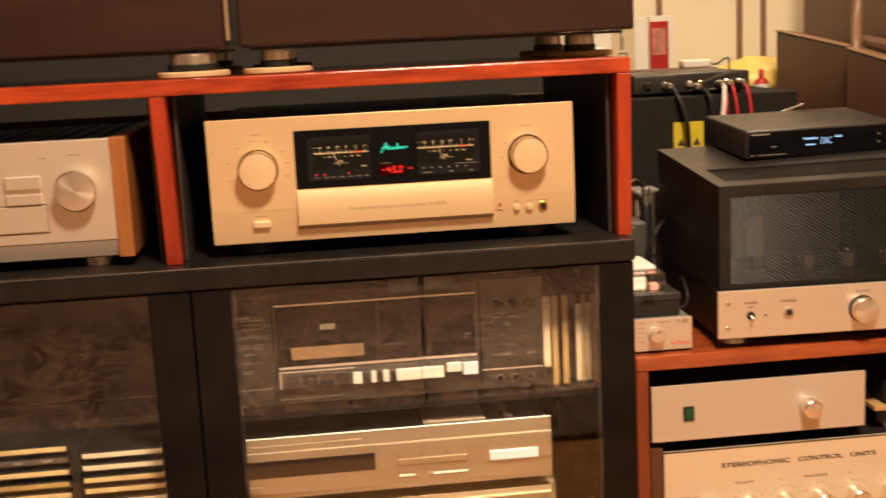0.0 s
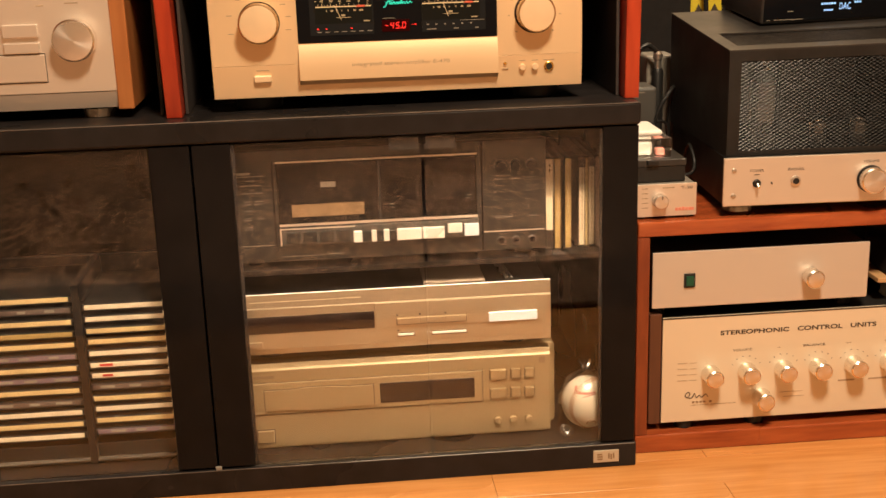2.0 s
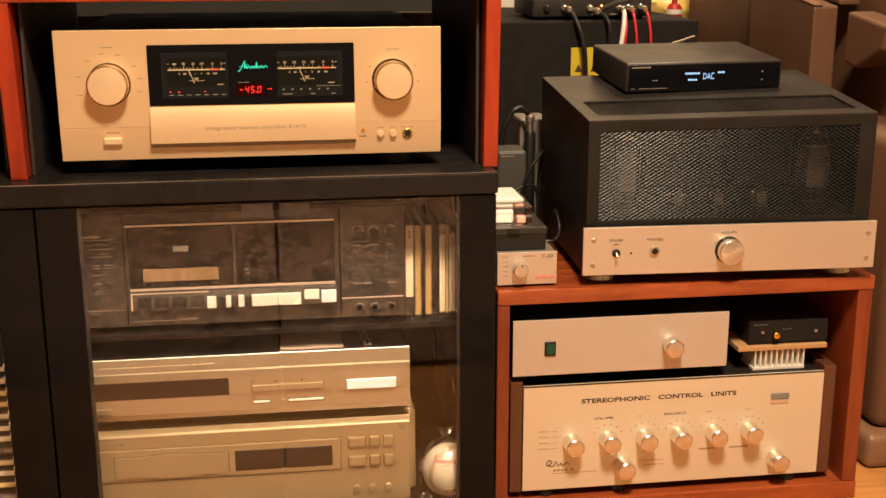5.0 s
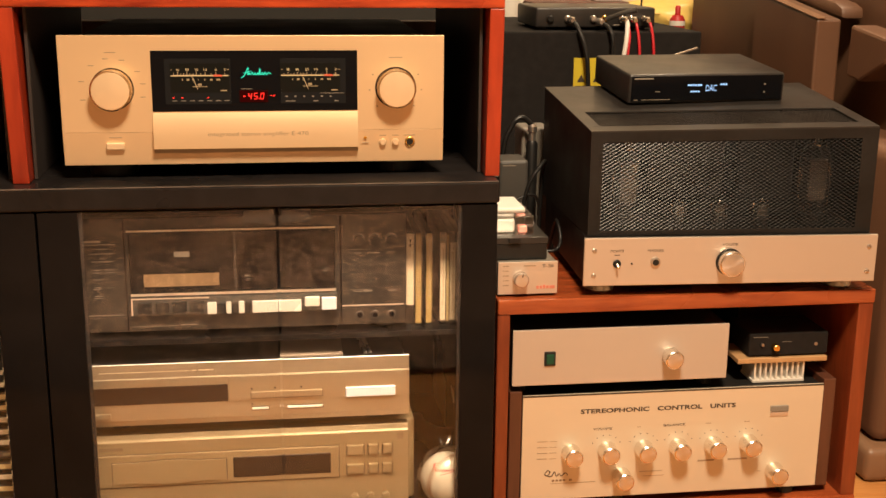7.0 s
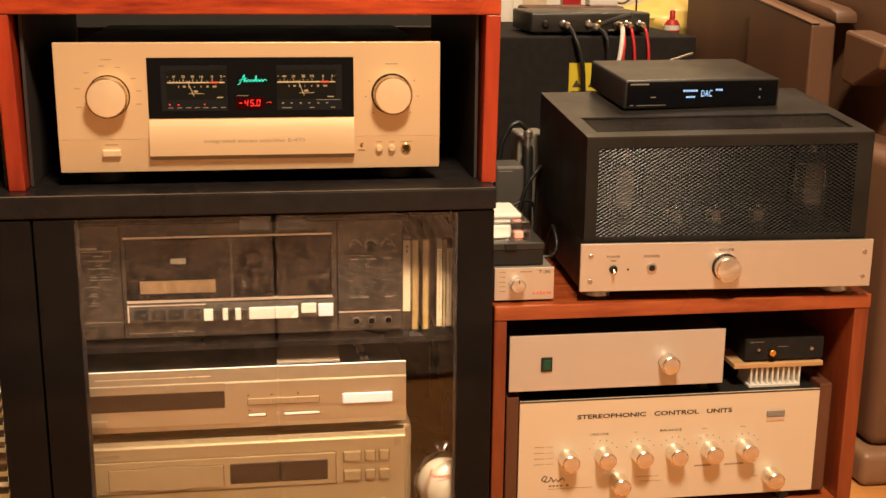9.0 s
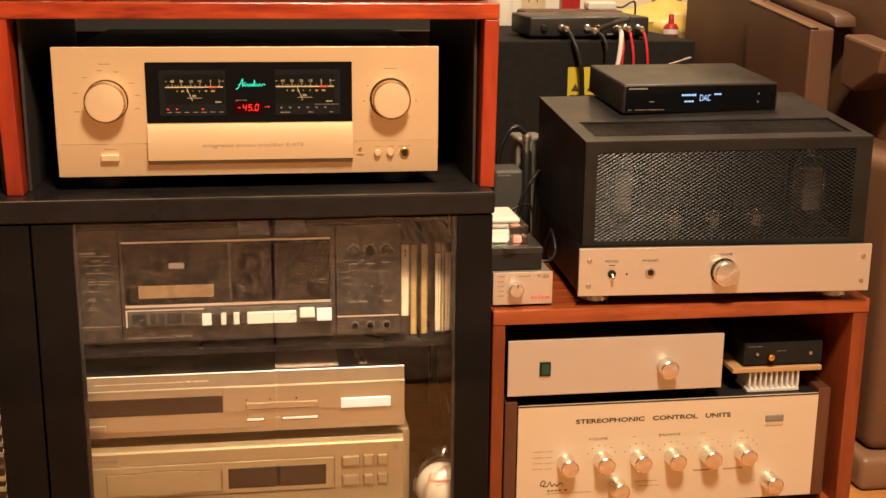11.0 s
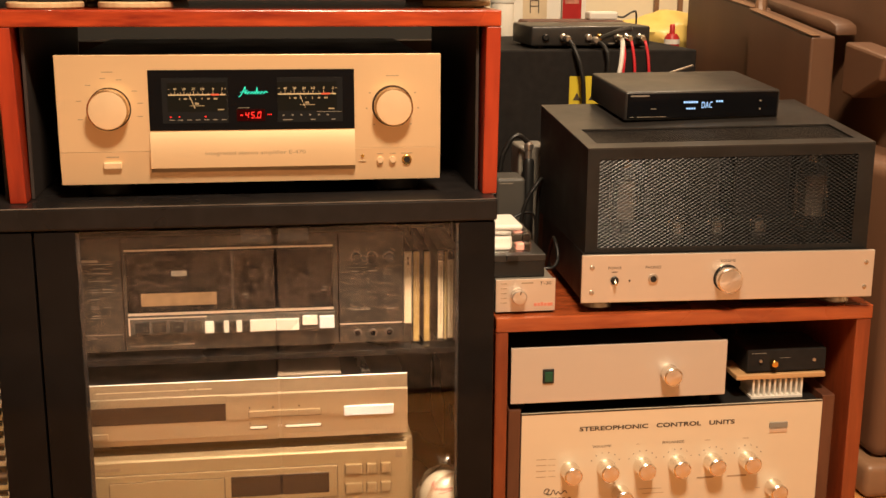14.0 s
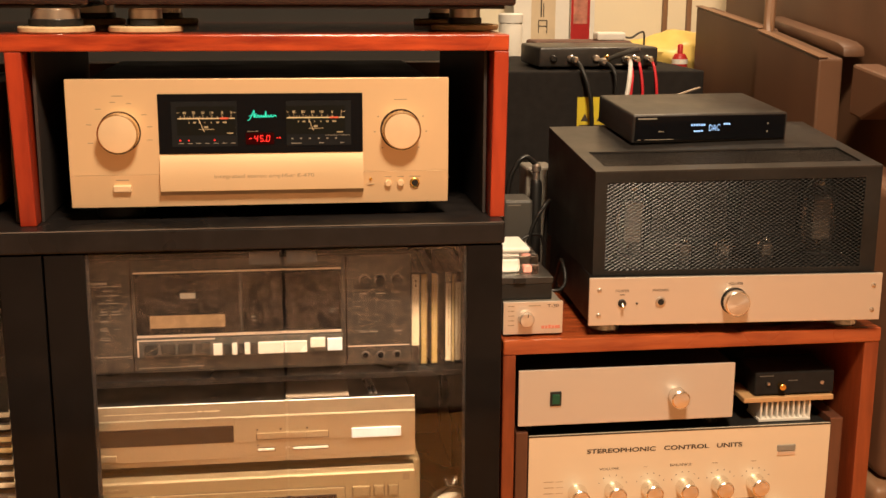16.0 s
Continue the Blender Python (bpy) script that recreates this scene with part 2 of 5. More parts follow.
def rug_material(name, k):
    m = mat(name, (0.85, 0.66, 0.42), 0.95, bump=0.6, bump_scale=300)
    n, l = m.node_tree.nodes, m.node_tree.links
    tc = n.new("ShaderNodeTexCoord")
    mp = n.new("ShaderNodeMapping")
    mp.inputs["Scale"].default_value = (1.0, 0.42, 1.0)
    l.new(tc.outputs["Object"], mp.inputs["Vector"])
    patch = n.new("ShaderNodeTexNoise")
    patch.inputs["Scale"].default_value, patch.inputs["Detail"].default_value, patch.inputs["Roughness"].default_value = 62.0, 5.0, 0.62
    l.new(mp.outputs["Vector"], patch.inputs["Vector"])
    wide = n.new("ShaderNodeTexNoise")
    wide.inputs["Scale"].default_value, wide.inputs["Detail"].default_value = 7.0, 3.0
    l.new(mp.outputs["Vector"], wide.inputs["Vector"])
    both = n.new("ShaderNodeMix")
    both.data_type = "FLOAT"
    both.inputs["Factor"].default_value = 0.18
    l.new(patch.outputs["Fac"], both.inputs["A"])
    l.new(wide.outputs["Fac"], both.inputs["B"])
    ramp = n.new("ShaderNodeValToRGB")
    ramp.color_ramp.elements[0].position, ramp.color_ramp.elements[0].color = 0.43, (0.12 * k, 0.070 * k, 0.043 * k, 1)
    ramp.color_ramp.elements[1].position, ramp.color_ramp.elements[1].color = 0.57, (0.88 * k, 0.54 * k, 0.35 * k, 1)
    l.new(both.outputs["Result"], ramp.inputs["Fac"])
    l.new(ramp.outputs["Color"], n["Principled BSDF"].inputs["Base Color"])
    return m


def turned(m):
    """Lathe marks: the gloss stretches round the knob's own axis."""
    n, l = m.node_tree.nodes, m.node_tree.links
    t = n.new("ShaderNodeTangent")
    t.direction_type, t.axis = "RADIAL", "Y"
    l.new(t.outputs["Tangent"], n["Principled BSDF"].inputs["Tangent"])
    return m


turned(SILVER_KNOB)
RUG = rug_material("mottled_beige_rug", 1.0)
RUG_DARK = rug_material("mottled_brown_rug_border", 0.34)
FLOOR = mat("orange_varnished_floorboard", (0.62, 0.30, 0.10), 0.28, second=(0.44, 0.18, 0.05), scale=7, stretch=(1, 14, 14), coat=0.2, bump=0.05, bump_scale=40)

# ---- mesh helpers ----


def link(name, bm, material, smooth=False):
    me = bpy.data.meshes.new(name)
    bm.normal_update()
    bm.to_mesh(me)
    bm.free()
    if smooth:
        for p in me.polygons:
            p.use_smooth = True
        me.set_sharp_from_angle(angle=radians(35))
    me.materials.append(material)
    return new(name, me)


def part(name, bm, material, parent, label="", smooth=False):
    ob = link(name, bm, material, smooth)
    ob.parent = parent
    if parent.type == "EMPTY":
        ob.matrix_parent_inverse = Matrix.Translation(-parent.location)
    return tagged(ob, label)


def thing(name, base, label, category, group=""):
    e = new(name)
    e.empty_display_size = 0.02
    e.location = base
    return tagged(e, label, category, group)


def box(x0, x1, y0, y1, z0, z1, bevel=0.0, segments=2):
    bm = bmesh.new()
    add_box(bm, x0, x1, y0, y1, z0, z1)
    if bevel:
        bmesh.ops.bevel(bm, geom=bm.edges[:], offset=bevel, segments=segments, affect="EDGES", profile=0.5)
    return bm


def add_box(bm, x0, x1, y0, y1, z0, z1):
    v = [bm.verts.new(c) for c in ((x0, y0, z0), (x1, y0, z0), (x1, y1, z0), (x0, y1, z0), (x0, y0, z1), (x1, y0, z1), (x1, y1, z1), (x0, y1, z1))]
    for f in ((3, 2, 1, 0), (4, 5, 6, 7), (0, 1, 5, 4), (1, 2, 6, 5), (2, 3, 7, 6), (3, 0, 4, 7)):
        bm.faces.new([v[i] for i in f])


def prism(points, x0, x1, bevel=0.0):
    """A profile of (y, z) points, run along x."""
    bm = bmesh.new()
    a = [bm.verts.new((x0, y, z)) for y, z in points]
    b = [bm.verts.new((x1, y, z)) for y, z in points]
    k = len(points)
    bm.faces.new(a)
    bm.faces.new(b[::-1])
    for i in range(k):
        bm.faces.new((a[i], b[i], b[(i + 1) % k], a[(i + 1) % k]))
    bmesh.ops.recalc_face_normals(bm, faces=bm.faces[:])
    if bevel:
        bmesh.ops.bevel(bm, geom=bm.edges[:], offset=bevel, segments=2, affect="EDGES", profile=0.5)
    return bm


def lathe(profile, centre, axis="z", steps=40):
    """Turns (radius, height) points round an axis through centre; axis 'y' points towards the viewer (-y)."""
    bm = bmesh.new()
    rings = []
    for r, h in profile:
        ring = []
        for i in range(steps):
            a = 2 * math.pi * i / steps
            u, w = r * math.cos(a), r * math.sin(a)
            c = (u, w, h) if axis == "z" else ((u, -h, w) if axis == "y" else (h, u, w))
            ring.append(bm.verts.new((centre[0] + c[0], centre[1] + c[1], centre[2] + c[2])))
        rings.append(ring)
    for a, b in zip(rings, rings[1:]):
        for i in range(steps):
            bm.faces.new((a[i], a[(i + 1) % steps], b[(i + 1) % steps], b[i]))
    bm.faces.new(rings[0][::-1])
    bm.faces.new(rings[-1])
    bmesh.ops.recalc_face_normals(bm, faces=bm.faces[:])
    return bm


def knob(name, x, y, z, r, depth, material, parent, skirt=0.0, label="", pointer=None, cap=None):
    """A turned knob on a front panel at y."""
    e = min(0.0015, r * 0.12)
    prof = [(r * 0.97, 0), (r, 0.001), (r, depth - e), (r - e, depth), (r * 0.3, depth + 0.0002)]
    if skirt:
        prof = [(r + skirt, 0), (r + skirt, 0.003), (r + skirt * 0.4, 0.0045), (r, 0.006), (r, depth - e), (r - e, depth), (r * 0.3, depth + 0.0002)]
    k = part(name, lathe(prof, (0, 0, 0), "y", 48), material, parent, label, smooth=True)
    k.location = (x, y, z)
    if cap:
        part("knob_cap", lathe([(r - e * 1.6, 0.0), (r - e * 1.6, 0.0004), (r - e * 2.2, 0.0006)], (0, -depth, 0), "y", 48), cap, k, smooth=True)
    if pointer:
        a = radians(pointer)
        bm = bmesh.new()
        add_box(bm, -0.0006, 0.0006, -0.0007, 0.0, r * 0.45, r * 0.9)
        bmesh.ops.transform(bm, matrix=Matrix.Translation((0, -depth, 0)) @ Matrix.Rotation(a, 4, "Y"), verts=bm.verts[:])
        part("pointer", bm, INK, k)
    return k


def text(name, words, cx, y, cz, width, height, material, parent, depth=0.0004, lean=0.0, bold=0.0):
    """Raised lettering on a front panel at y, fitted to a width and a height."""
    cu = bpy.data.curves.new(name, "FONT")
    cu.body, cu.size, cu.resolution_u = words, 1.0, 3
    cu.shear, cu.offset = lean, bold
    tmp = bpy.data.objects.new(name, cu)
    me = bpy.data.meshes.new_from_object(tmp)
    bpy.data.objects.remove(tmp)
    co = [v.co.copy() for v in me.vertices]
    x0, x1 = min(c.x for c in co), max(c.x for c in co)
    z0, z1 = min(c.y for c in co), max(c.y for c in co)
    for v in me.vertices:
        v.co = (cx + ((v.co.x - x0) / (x1 - x0) - 0.5) * width, y - depth, cz + ((v.co.y - z0) / (z1 - z0) - 0.5) * height)
    bm = bmesh.new()
    bm.from_mesh(me)
    bpy.data.meshes.remove(me)
    return part(name, bm, material, parent)


def bars(name, rows, y, material, parent, depth=0.0004):
    """Small flat marks, each (x0, x1, z0, z1), on a front panel at y."""
    bm = bmesh.new()
    for x0, x1, z0, z1 in rows:
        add_box(bm, x0, x1, y - depth, y + 0.0005, z0, z1)
    return tagged(part(name, bm, material, parent), kind="stuff" if len(rows) > 1 else "")


def tube(points, radius, steps=10, smooth=6):
    """A round cable through points."""
    pts = [Vector(p) for p in points]
    path = []
    k = len(pts)
    for i in range(k - 1):
        p0, p1, p2, p3 = pts[max(i - 1, 0)], pts[i], pts[i + 1], pts[min(i + 2, k - 1)]
        for j in range(smooth):
            t = j / smooth
            path.append(0.5 * ((2 * p1) + (p2 - p0) * t + (2 * p0 - 5 * p1 + 4 * p2 - p3) * t * t + (3 * p1 - p0 - 3 * p2 + p3) * t ** 3))
    path.append(pts[-1])
    bm = bmesh.new()
    rings = []
    up = Vector((0.3, 0.2, 0.9)).normalized()
    for i, p in enumerate(path):
        d = (path[min(i + 1, len(path) - 1)] - path[max(i - 1, 0)]).normalized()
        side = d.cross(up)
        side = side.normalized() if side.length > 0.05 else d.cross(Vector((1, 0, 0))).normalized()
        up2 = side.cross(d)
        rings.append([bm.verts.new(p + radius * (math.cos(2 * math.pi * a / steps) * side + math.sin(2 * math.pi * a / steps) * up2)) for a in range(steps)])
    for a, b in zip(rings, rings[1:]):
        for i in range(steps):
            bm.faces.new((a[i], a[(i + 1) % steps], b[(i + 1) % steps], b[i]))
    bm.faces.new(rings[0][::-1])
    bm.faces.new(rings[-1])
    bmesh.ops.recalc_face_normals(bm, faces=bm.faces[:])
    return bm


def whole(name, bm, material, label, category, kind="", smooth=False):
    return tagged(link(name, bm, material, smooth), label, category, "", kind)


# ---- the room ----
floor = whole("floor", box(-2.6, 2.4, -3.2, 2.0, -0.05, -0.012), BLACK_PLASTIC, "orange varnished wooden floorboards", "floor", "structure")
whole("ceiling", box(-2.6, 2.4, -3.2, 2.0, 2.4, 2.5), CEILING, "plain white painted ceiling of the room", "ceiling", "structure")
whole("wall_north", box(-2.6, 2.4, 1.35, 1.45, -0.05, 2.4), CREAM, "cream painted wall behind the equipment racks", "wall", "structure")
# added panel: keeps the lower gaps of the tall rack dark
whole("wall_panel", box(-2.0, 0.33, 0.46, 0.50, 0.0, 0.662), SHADE_PANEL, "added dark low panel that keeps the rack's gaps dark", "panel", "structure")
# added board: the dim stretch of wall behind the record players, darkened by colour
whole("wall_board", box(-2.55, 0.42, 0.98, 1.02, 0.0, 2.0), DIM_WALL, "added dark board standing in for the dim far wall", "board", "structure")
# three unseen walls, added to close the room and shape its reflections
whole("wall_south", box(-2.6, 2.4, -3.3, -3.2, -0.05, 2.4), TAN, "unseen tan wall added for bounce and reflections", "wall", "structure")
whole("wall_west", box(-2.7, -2.6, -3.2, 1.35, -0.05, 2.4), TAN, "unseen tan wall added for bounce and reflections", "wall", "structure")
whole("wall_east", box(2.4, 2.5, -3.2, 1.35, -0.05, 2.4), TAN, "unseen tan wall added for bounce and reflections", "wall", "structure")

# ---- black glass-doored cabinet ----
CX0, CX1, CF, CB = -0.822, 0.298, -0.050, 0.44


def black_cabinet():
    c = thing("glass_door_cabinet", (-0.26, 0.17, 0.0), "low black lacquered cabinet with clear glass doors, full of audio gear", "cabinet")
    part("top_board", box(CX0, CX1, CF, CB, 0.470, 0.498, 0.003), BLACK, c)
    # thin pale strips on top board and plinth paint in their edge highlight
    part("top_edge", box(CX0 + 0.002, CX1 - 0.002, CF - 0.0004, CF + 0.0008, 0.4968, 0.4981, 0.0003, 1), EDGE_HIGHLIGHT, c, "thin paler strip painting the highlight on the front edge")
    part("plinth", box(CX0, CX1, CF, CB, 0.0, 0.034, 0.0015), BLACK, c)
    part("plinth_edge", box(CX0 + 0.002, CX1 - 0.002, CF - 0.0004, CF + 0.0008, 0.0328, 0.0341, 0.0003, 1), EDGE_HIGHLIGHT, c, "thin paler strip painting the highlight on the front edge")
    for x0, x1 in ((CX0, CX0 + 0.018), (-0.281, -0.264), (-0.2625, -0.2455), (0.280, CX1 - 0.001)):
        part("side_panel", box(x0, x1, CF + 0.016, CB - 0.01, 0.034, 0.470, 0.001), BLACK, c)
    for x0, x1 in ((CX0 + 0.001, CX0 + 0.05), (-0.314, -0.2638), (-0.2612, -0.214), (0.2505, CX1 - 0.002)):
        part("door_stile", box(x0, x1, CF + 0.003, CF + 0.0155, 0.0365, 0.4685, 0.0012), STILE, c, "black glossy door stile")
    part("back_panel", box(CX0 + 0.01, CX1 - 0.01, CB - 0.01, CB - 0.004, 0.034, 0.470), BLACK, c)
    part("shelf", box(-0.2455, 0.280, 0.002, CB - 0.012, 0.2825, 0.2905, 0.001), BLACK, c)
    for x0, x1 in ((CX0 + 0.05, -0.545), (-0.5435, -0.314), (-0.214, 0.0205), (0.0235, 0.2505)):
        d = part("glass_door", box(x0, x1, CF + 0.004, CF + 0.009, 0.0365, 0.4675, 0.0006, 1), GLASS, c, "clear frameless glass door")
        d.visible_shadow = False
        inner = x1 - 0.04 if x0 < -0.6 or abs(x0 + 0.214) < 0.01 else x0 + 0.003
        part("catch_plate", box(inner, inner + 0.037, CF + 0.0092, CF + 0.012, 0.450, 0.4655, 0.0005, 1), BLACK_PLASTIC, d)
    part("hinge_block", box(-0.266, -0.258, CF - 0.0005, CF + 0.004, 0.0345, 0.039, 0.0008), GREY, c, "small pale hinge block")
    b = part("badge", box(0.239, 0.274, CF - 0.002, CF + 0.001, 0.0085, 0.026, 0.0008), BADGE, c, "small pale badge with dark marks")
    bars("badge_mark", [(0.2440, 0.2515, 0.0125, 0.0148), (0.2440, 0.2515, 0.0160, 0.0182), (0.2440, 0.2510, 0.0194, 0.0216), (0.2590, 0.2612, 0.0140, 0.0216), (0.2622, 0.2644, 0.0125, 0.0205), (0.2654, 0.2676, 0.0140, 0.0216)], CF - 0.002, MARK_BROWN, b)
    for x0, x1 in ((-0.2139, -0.2098), (0.2470, 0.2502)):
        part("door_seal", box(x0, x1, CF + 0.0092, CF + 0.0115, 0.0375, 0.4660), BLACK_MATT, c, "dark seal along the glass")
    return c


black_cabinet()


def red_rack(x0, x1, y0, y1, z0, z1, label, uprights, along, across, bottom=False, liners=()):
    r = thing("wooden_rack", ((x0 + x1) / 2, (y0 + y1) / 2, z0), label, "rack")
    part("top_board", box(x0, x1, y0, y1, z1 - 0.020, z1, 0.002), along, r)
    low = z0
    if bottom:
        part("bottom_board", box(x0, x1, y0, y1, z0, z0 + 0.026, 0.002), along, r)
        part("back_board", box(x0 + 0.02, x1 - 0.024, y1 - 0.008, y1 - 0.002, z0 + 0.0265, z1 - 0.0205), LINER, r, "dark back board")
        low = z0 + 0.026
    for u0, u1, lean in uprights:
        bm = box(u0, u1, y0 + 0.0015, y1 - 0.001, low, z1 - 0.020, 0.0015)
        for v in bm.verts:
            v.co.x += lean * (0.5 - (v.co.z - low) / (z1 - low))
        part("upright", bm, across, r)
    for u0, u1 in liners:
        part("side_liner", box(u0, u1, y0 + 0.028, y1 - 0.004, low + 0.0005, z1 - 0.0205, 0.0005, 1), LINER, r, "thin black board lining the upright")
    return r


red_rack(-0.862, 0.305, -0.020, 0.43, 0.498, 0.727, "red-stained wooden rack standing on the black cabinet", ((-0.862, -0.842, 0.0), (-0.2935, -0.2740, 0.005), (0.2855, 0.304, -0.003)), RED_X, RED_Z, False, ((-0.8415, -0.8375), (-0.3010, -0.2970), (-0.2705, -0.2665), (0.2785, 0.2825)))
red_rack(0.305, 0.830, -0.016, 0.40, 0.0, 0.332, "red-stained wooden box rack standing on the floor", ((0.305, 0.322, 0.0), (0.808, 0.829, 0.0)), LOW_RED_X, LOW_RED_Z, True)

# ---- gold amplifier ----


def seven_segments(name, figures, x, y, z, width, height, material, parent):
    """Leaning lit figures made of bar segments, from (x, z) to the right."""
    segments = {"-": "g", "4": "fgbc", "5": "afgcd", "0": "abcdef"}
    bm = bmesh.new()
    t = height * 0.13
    for ch in figures:
        if ch == ".":
            add_box(bm, x - t * 0.9, x + t * 0.3, y - 0.0003, y, z, z + t * 1.2)
            x += t
            continue
        h2 = z + height / 2
        where = {"a": (0.12, 0.88, z + height - t, z + height), "d": (0.12, 0.88, z, z + t), "g": (0.12, 0.88, h2 - t / 2, h2 + t / 2),
                 "f": (0, 0.2, h2 + t * 0.3, z + height - t * 0.4), "b": (0.8, 1, h2 + t * 0.3, z + height - t * 0.4),
                 "e": (0, 0.2, z + t * 0.4, h2 - t * 0.3), "c": (0.8, 1, z + t * 0.4, h2 - t * 0.3)}
        for q in segments[ch]:
            a, b, z0, z1 = where[q]
            add_box(bm, x + a * width * 0.78, x + b * width * 0.78, y - 0.0003, y, z0, z1)
        x += width * 1.18
    for v in bm.verts:
        v.co.x += (v.co.z - z) * 0.14
    return part(name, bm, material, parent)


def gold_amplifier():
    a = thing("integrated_amplifier", (0, 0.2, 0.498), "champagne gold integrated amplifier with lit meters on the cabinet", "amplifier")
    part("case", box(-0.218, 0.218, 0.012, 0.425, 0.517, 0.668, 0.002), BLACK_METAL, a, "black ventilated steel case")
    f = part("front_panel", box(-0.2325, 0.2325, 0.0, 0.012, 0.5564, 0.673, 0.0004), GOLD, a, "thick champagne gold aluminium front")
    part("lower_panel", prism([(0.0002, 0.5562), (0.012, 0.5562), (0.012, 0.516), (0.0036, 0.516)], -0.2325, 0.2325, 0.0002), GOLD, a, "champagne gold front, raked back")
    for x in (-0.18, 0.18):
        for y in (0.05, 0.30):
            part("foot", lathe([(0.028, 0), (0.03, 0.003), (0.03, 0.015), (0.026, 0.0195)], (x, y, 0.498), "z", 28), BLACK_PLASTIC, a, smooth=True)
    d = part("display_window", box(-0.1245, 0.1245, -0.0015, 0.002, 0.5815, 0.655, 0.0006, 1), GLOSS_BLACK, a, "glossy black meter window")
    for x0, x1 in ((-0.1085, -0.0297), (0.0302, 0.1100)):
        bars("display_field", [(x0, x1, 0.5905, 0.6455)], -0.0016, METER_DIM, d, 0.0003)
    for x0, x1 in ((-0.1010, -0.0325), (0.0311, 0.1020)):
        w = x1 - x0
        bars("meter_face", [(x0 - 0.001, x1 + 0.001, 0.6045, 0.6400)], -0.0019, METER_FACE, d, 0.0002)
        for k, word in ((0.12, "40"), (0.28, "30"), (0.445, "20"), (0.60, "10"), (0.785, "0"), (0.94, "3")):
            text("meter_figure", word, x0 + w * k, -0.0022, 0.6322, 0.0021 * len(word), 0.0030, METER_GLOW, d)
        bars("meter_sign", [(x0 + w * 0.0, x0 + w * 0.025, 0.6320, 0.6325), (x1 - 0.0012, x1 + 0.0010, 0.6320, 0.6325)], -0.0022, METER_GLOW, d)
        bars("meter_tick", [(x0 + w * k - 0.00025, x0 + w * k + 0.00025, 0.6258, 0.6258 + h) for k, h in ((0.05, 0.0022), (0.12, 0.0035), (0.17, 0.0018), (0.22, 0.0022), (0.28, 0.0035), (0.33, 0.0018), (0.39, 0.0022), (0.445, 0.0035), (0.52, 0.0022), (0.60, 0.0035), (0.70, 0.0022), (0.785, 0.0038), (0.94, 0.0030))], -0.0022, METER_GLOW, d)
        bars("meter_scale", [(x0, x0 + w * 0.74, 0.6244, 0.6257), (x0 + w * 0.90, x1, 0.6244, 0.6257)], -0.0022, METER_GLOW, d)
        bars("meter_dim_figure", [(x0 + w * k, x0 + w * k + b, 0.6192, 0.6212) for k, b in ((0.19, 0.0012), (0.27, 0.0034), (0.37, 0.0022), (0.47, 0.0007), (0.58, 0.0012), (0.68, 0.0030), (0.79, 0.0046))], -0.0022, METER_HALF, d)
        bars("meter_unit", [(x0 + w * 0.37, x0 + w * 0.63, 0.6114, 0.6121), (x0 + w * 0.46, x0 + w * 0.53, 0.6131, 0.6156), (x0 + w * 0.86, x0 + w * 0.97, 0.6062, 0.6076)], -0.0022, METER_HALF, d)
        bars("meter_red_zone", [(x0 + w * 0.745, x0 + w * 0.89, 0.6240, 0.6262)], -0.0022, METER_RED, d)
        bm = bmesh.new()
        add_box(bm, -0.0003, 0.0003, -0.0027, -0.0023, 0.0, 0.0195)
        bmesh.ops.transform(bm, matrix=Matrix.Translation((x0 + w * 0.46, 0, 0.6085)) @ Matrix.Rotation(radians(-22), 4, "Y"), verts=bm.verts[:])
        part("meter_needle", bm, METER_GLOW, d)
    # a plain flourish stands for the lit maker's sign
    sign = [(-0.0172, 0.6222), (-0.0140, 0.6240), (-0.0095, 0.6330), (-0.0085, 0.6335), (-0.0090, 0.6255), (-0.0070, 0.6285), (-0.0058, 0.6255), (-0.0035, 0.6288), (-0.0022, 0.6255), (0.0000, 0.6285), (0.0012, 0.6255), (0.0030, 0.6285), (0.0042, 0.6255), (0.0056, 0.6335), (0.0062, 0.6258), (0.0085, 0.6285), (0.0098, 0.6255), (0.0120, 0.6288), (0.0135, 0.6258), (0.0160, 0.6285), (0.0186, 0.6268)]
    part("lit_sign", tube([(x, -0.0022, z) for x, z in sign], 0.00055, 6, 4), LED_GREEN, d)
    part("sign_stroke", tube([(-0.0150, -0.0022, 0.6275), (-0.0090, -0.0022, 0.6290), (-0.0050, -0.0022, 0.6305)], 0.0004, 6, 4), LED_GREEN, d)
    bars("level_window", [(-0.0197, 0.0148, 0.5925, 0.6068)], -0.0018, LEVEL_BACK, d, 0.0003)
    seven_segments("level_figures", "-45.0", -0.0168, -0.0022, 0.5958, 0.0058, 0.0080, LED_RED, d)
    bars("indicator", [(x - 0.0010, x + 0.0010, 0.5978, 0.5990) for x in (-0.0989, -0.0885, -0.0574)] + [(0.0175, 0.0200, 0.6000, 0.6007), (0.0212, 0.0228, 0.5996, 0.6011)], -0.0021, LED_RED, d)
    bars("indicator_print", [(-0.1005 + 0.0104 * i, -0.0945 + 0.0104 * i, 0.5942, 0.5950) for i in range(7)] + [(0.0360 + 0.0108 * i, 0.0385 + 0.0108 * i, 0.5985, 0.6000) for i in range(6)] + [(0.036, 0.0480, 0.5930, 0.5940), (0.070, 0.076, 0.5930, 0.5940), (0.096, 0.101, 0.5930, 0.5940), (0.078, 0.108, 0.6028, 0.6033), (-0.018, -0.004, 0.6085, 0.6090)], -0.0021, INK_PALE, d)
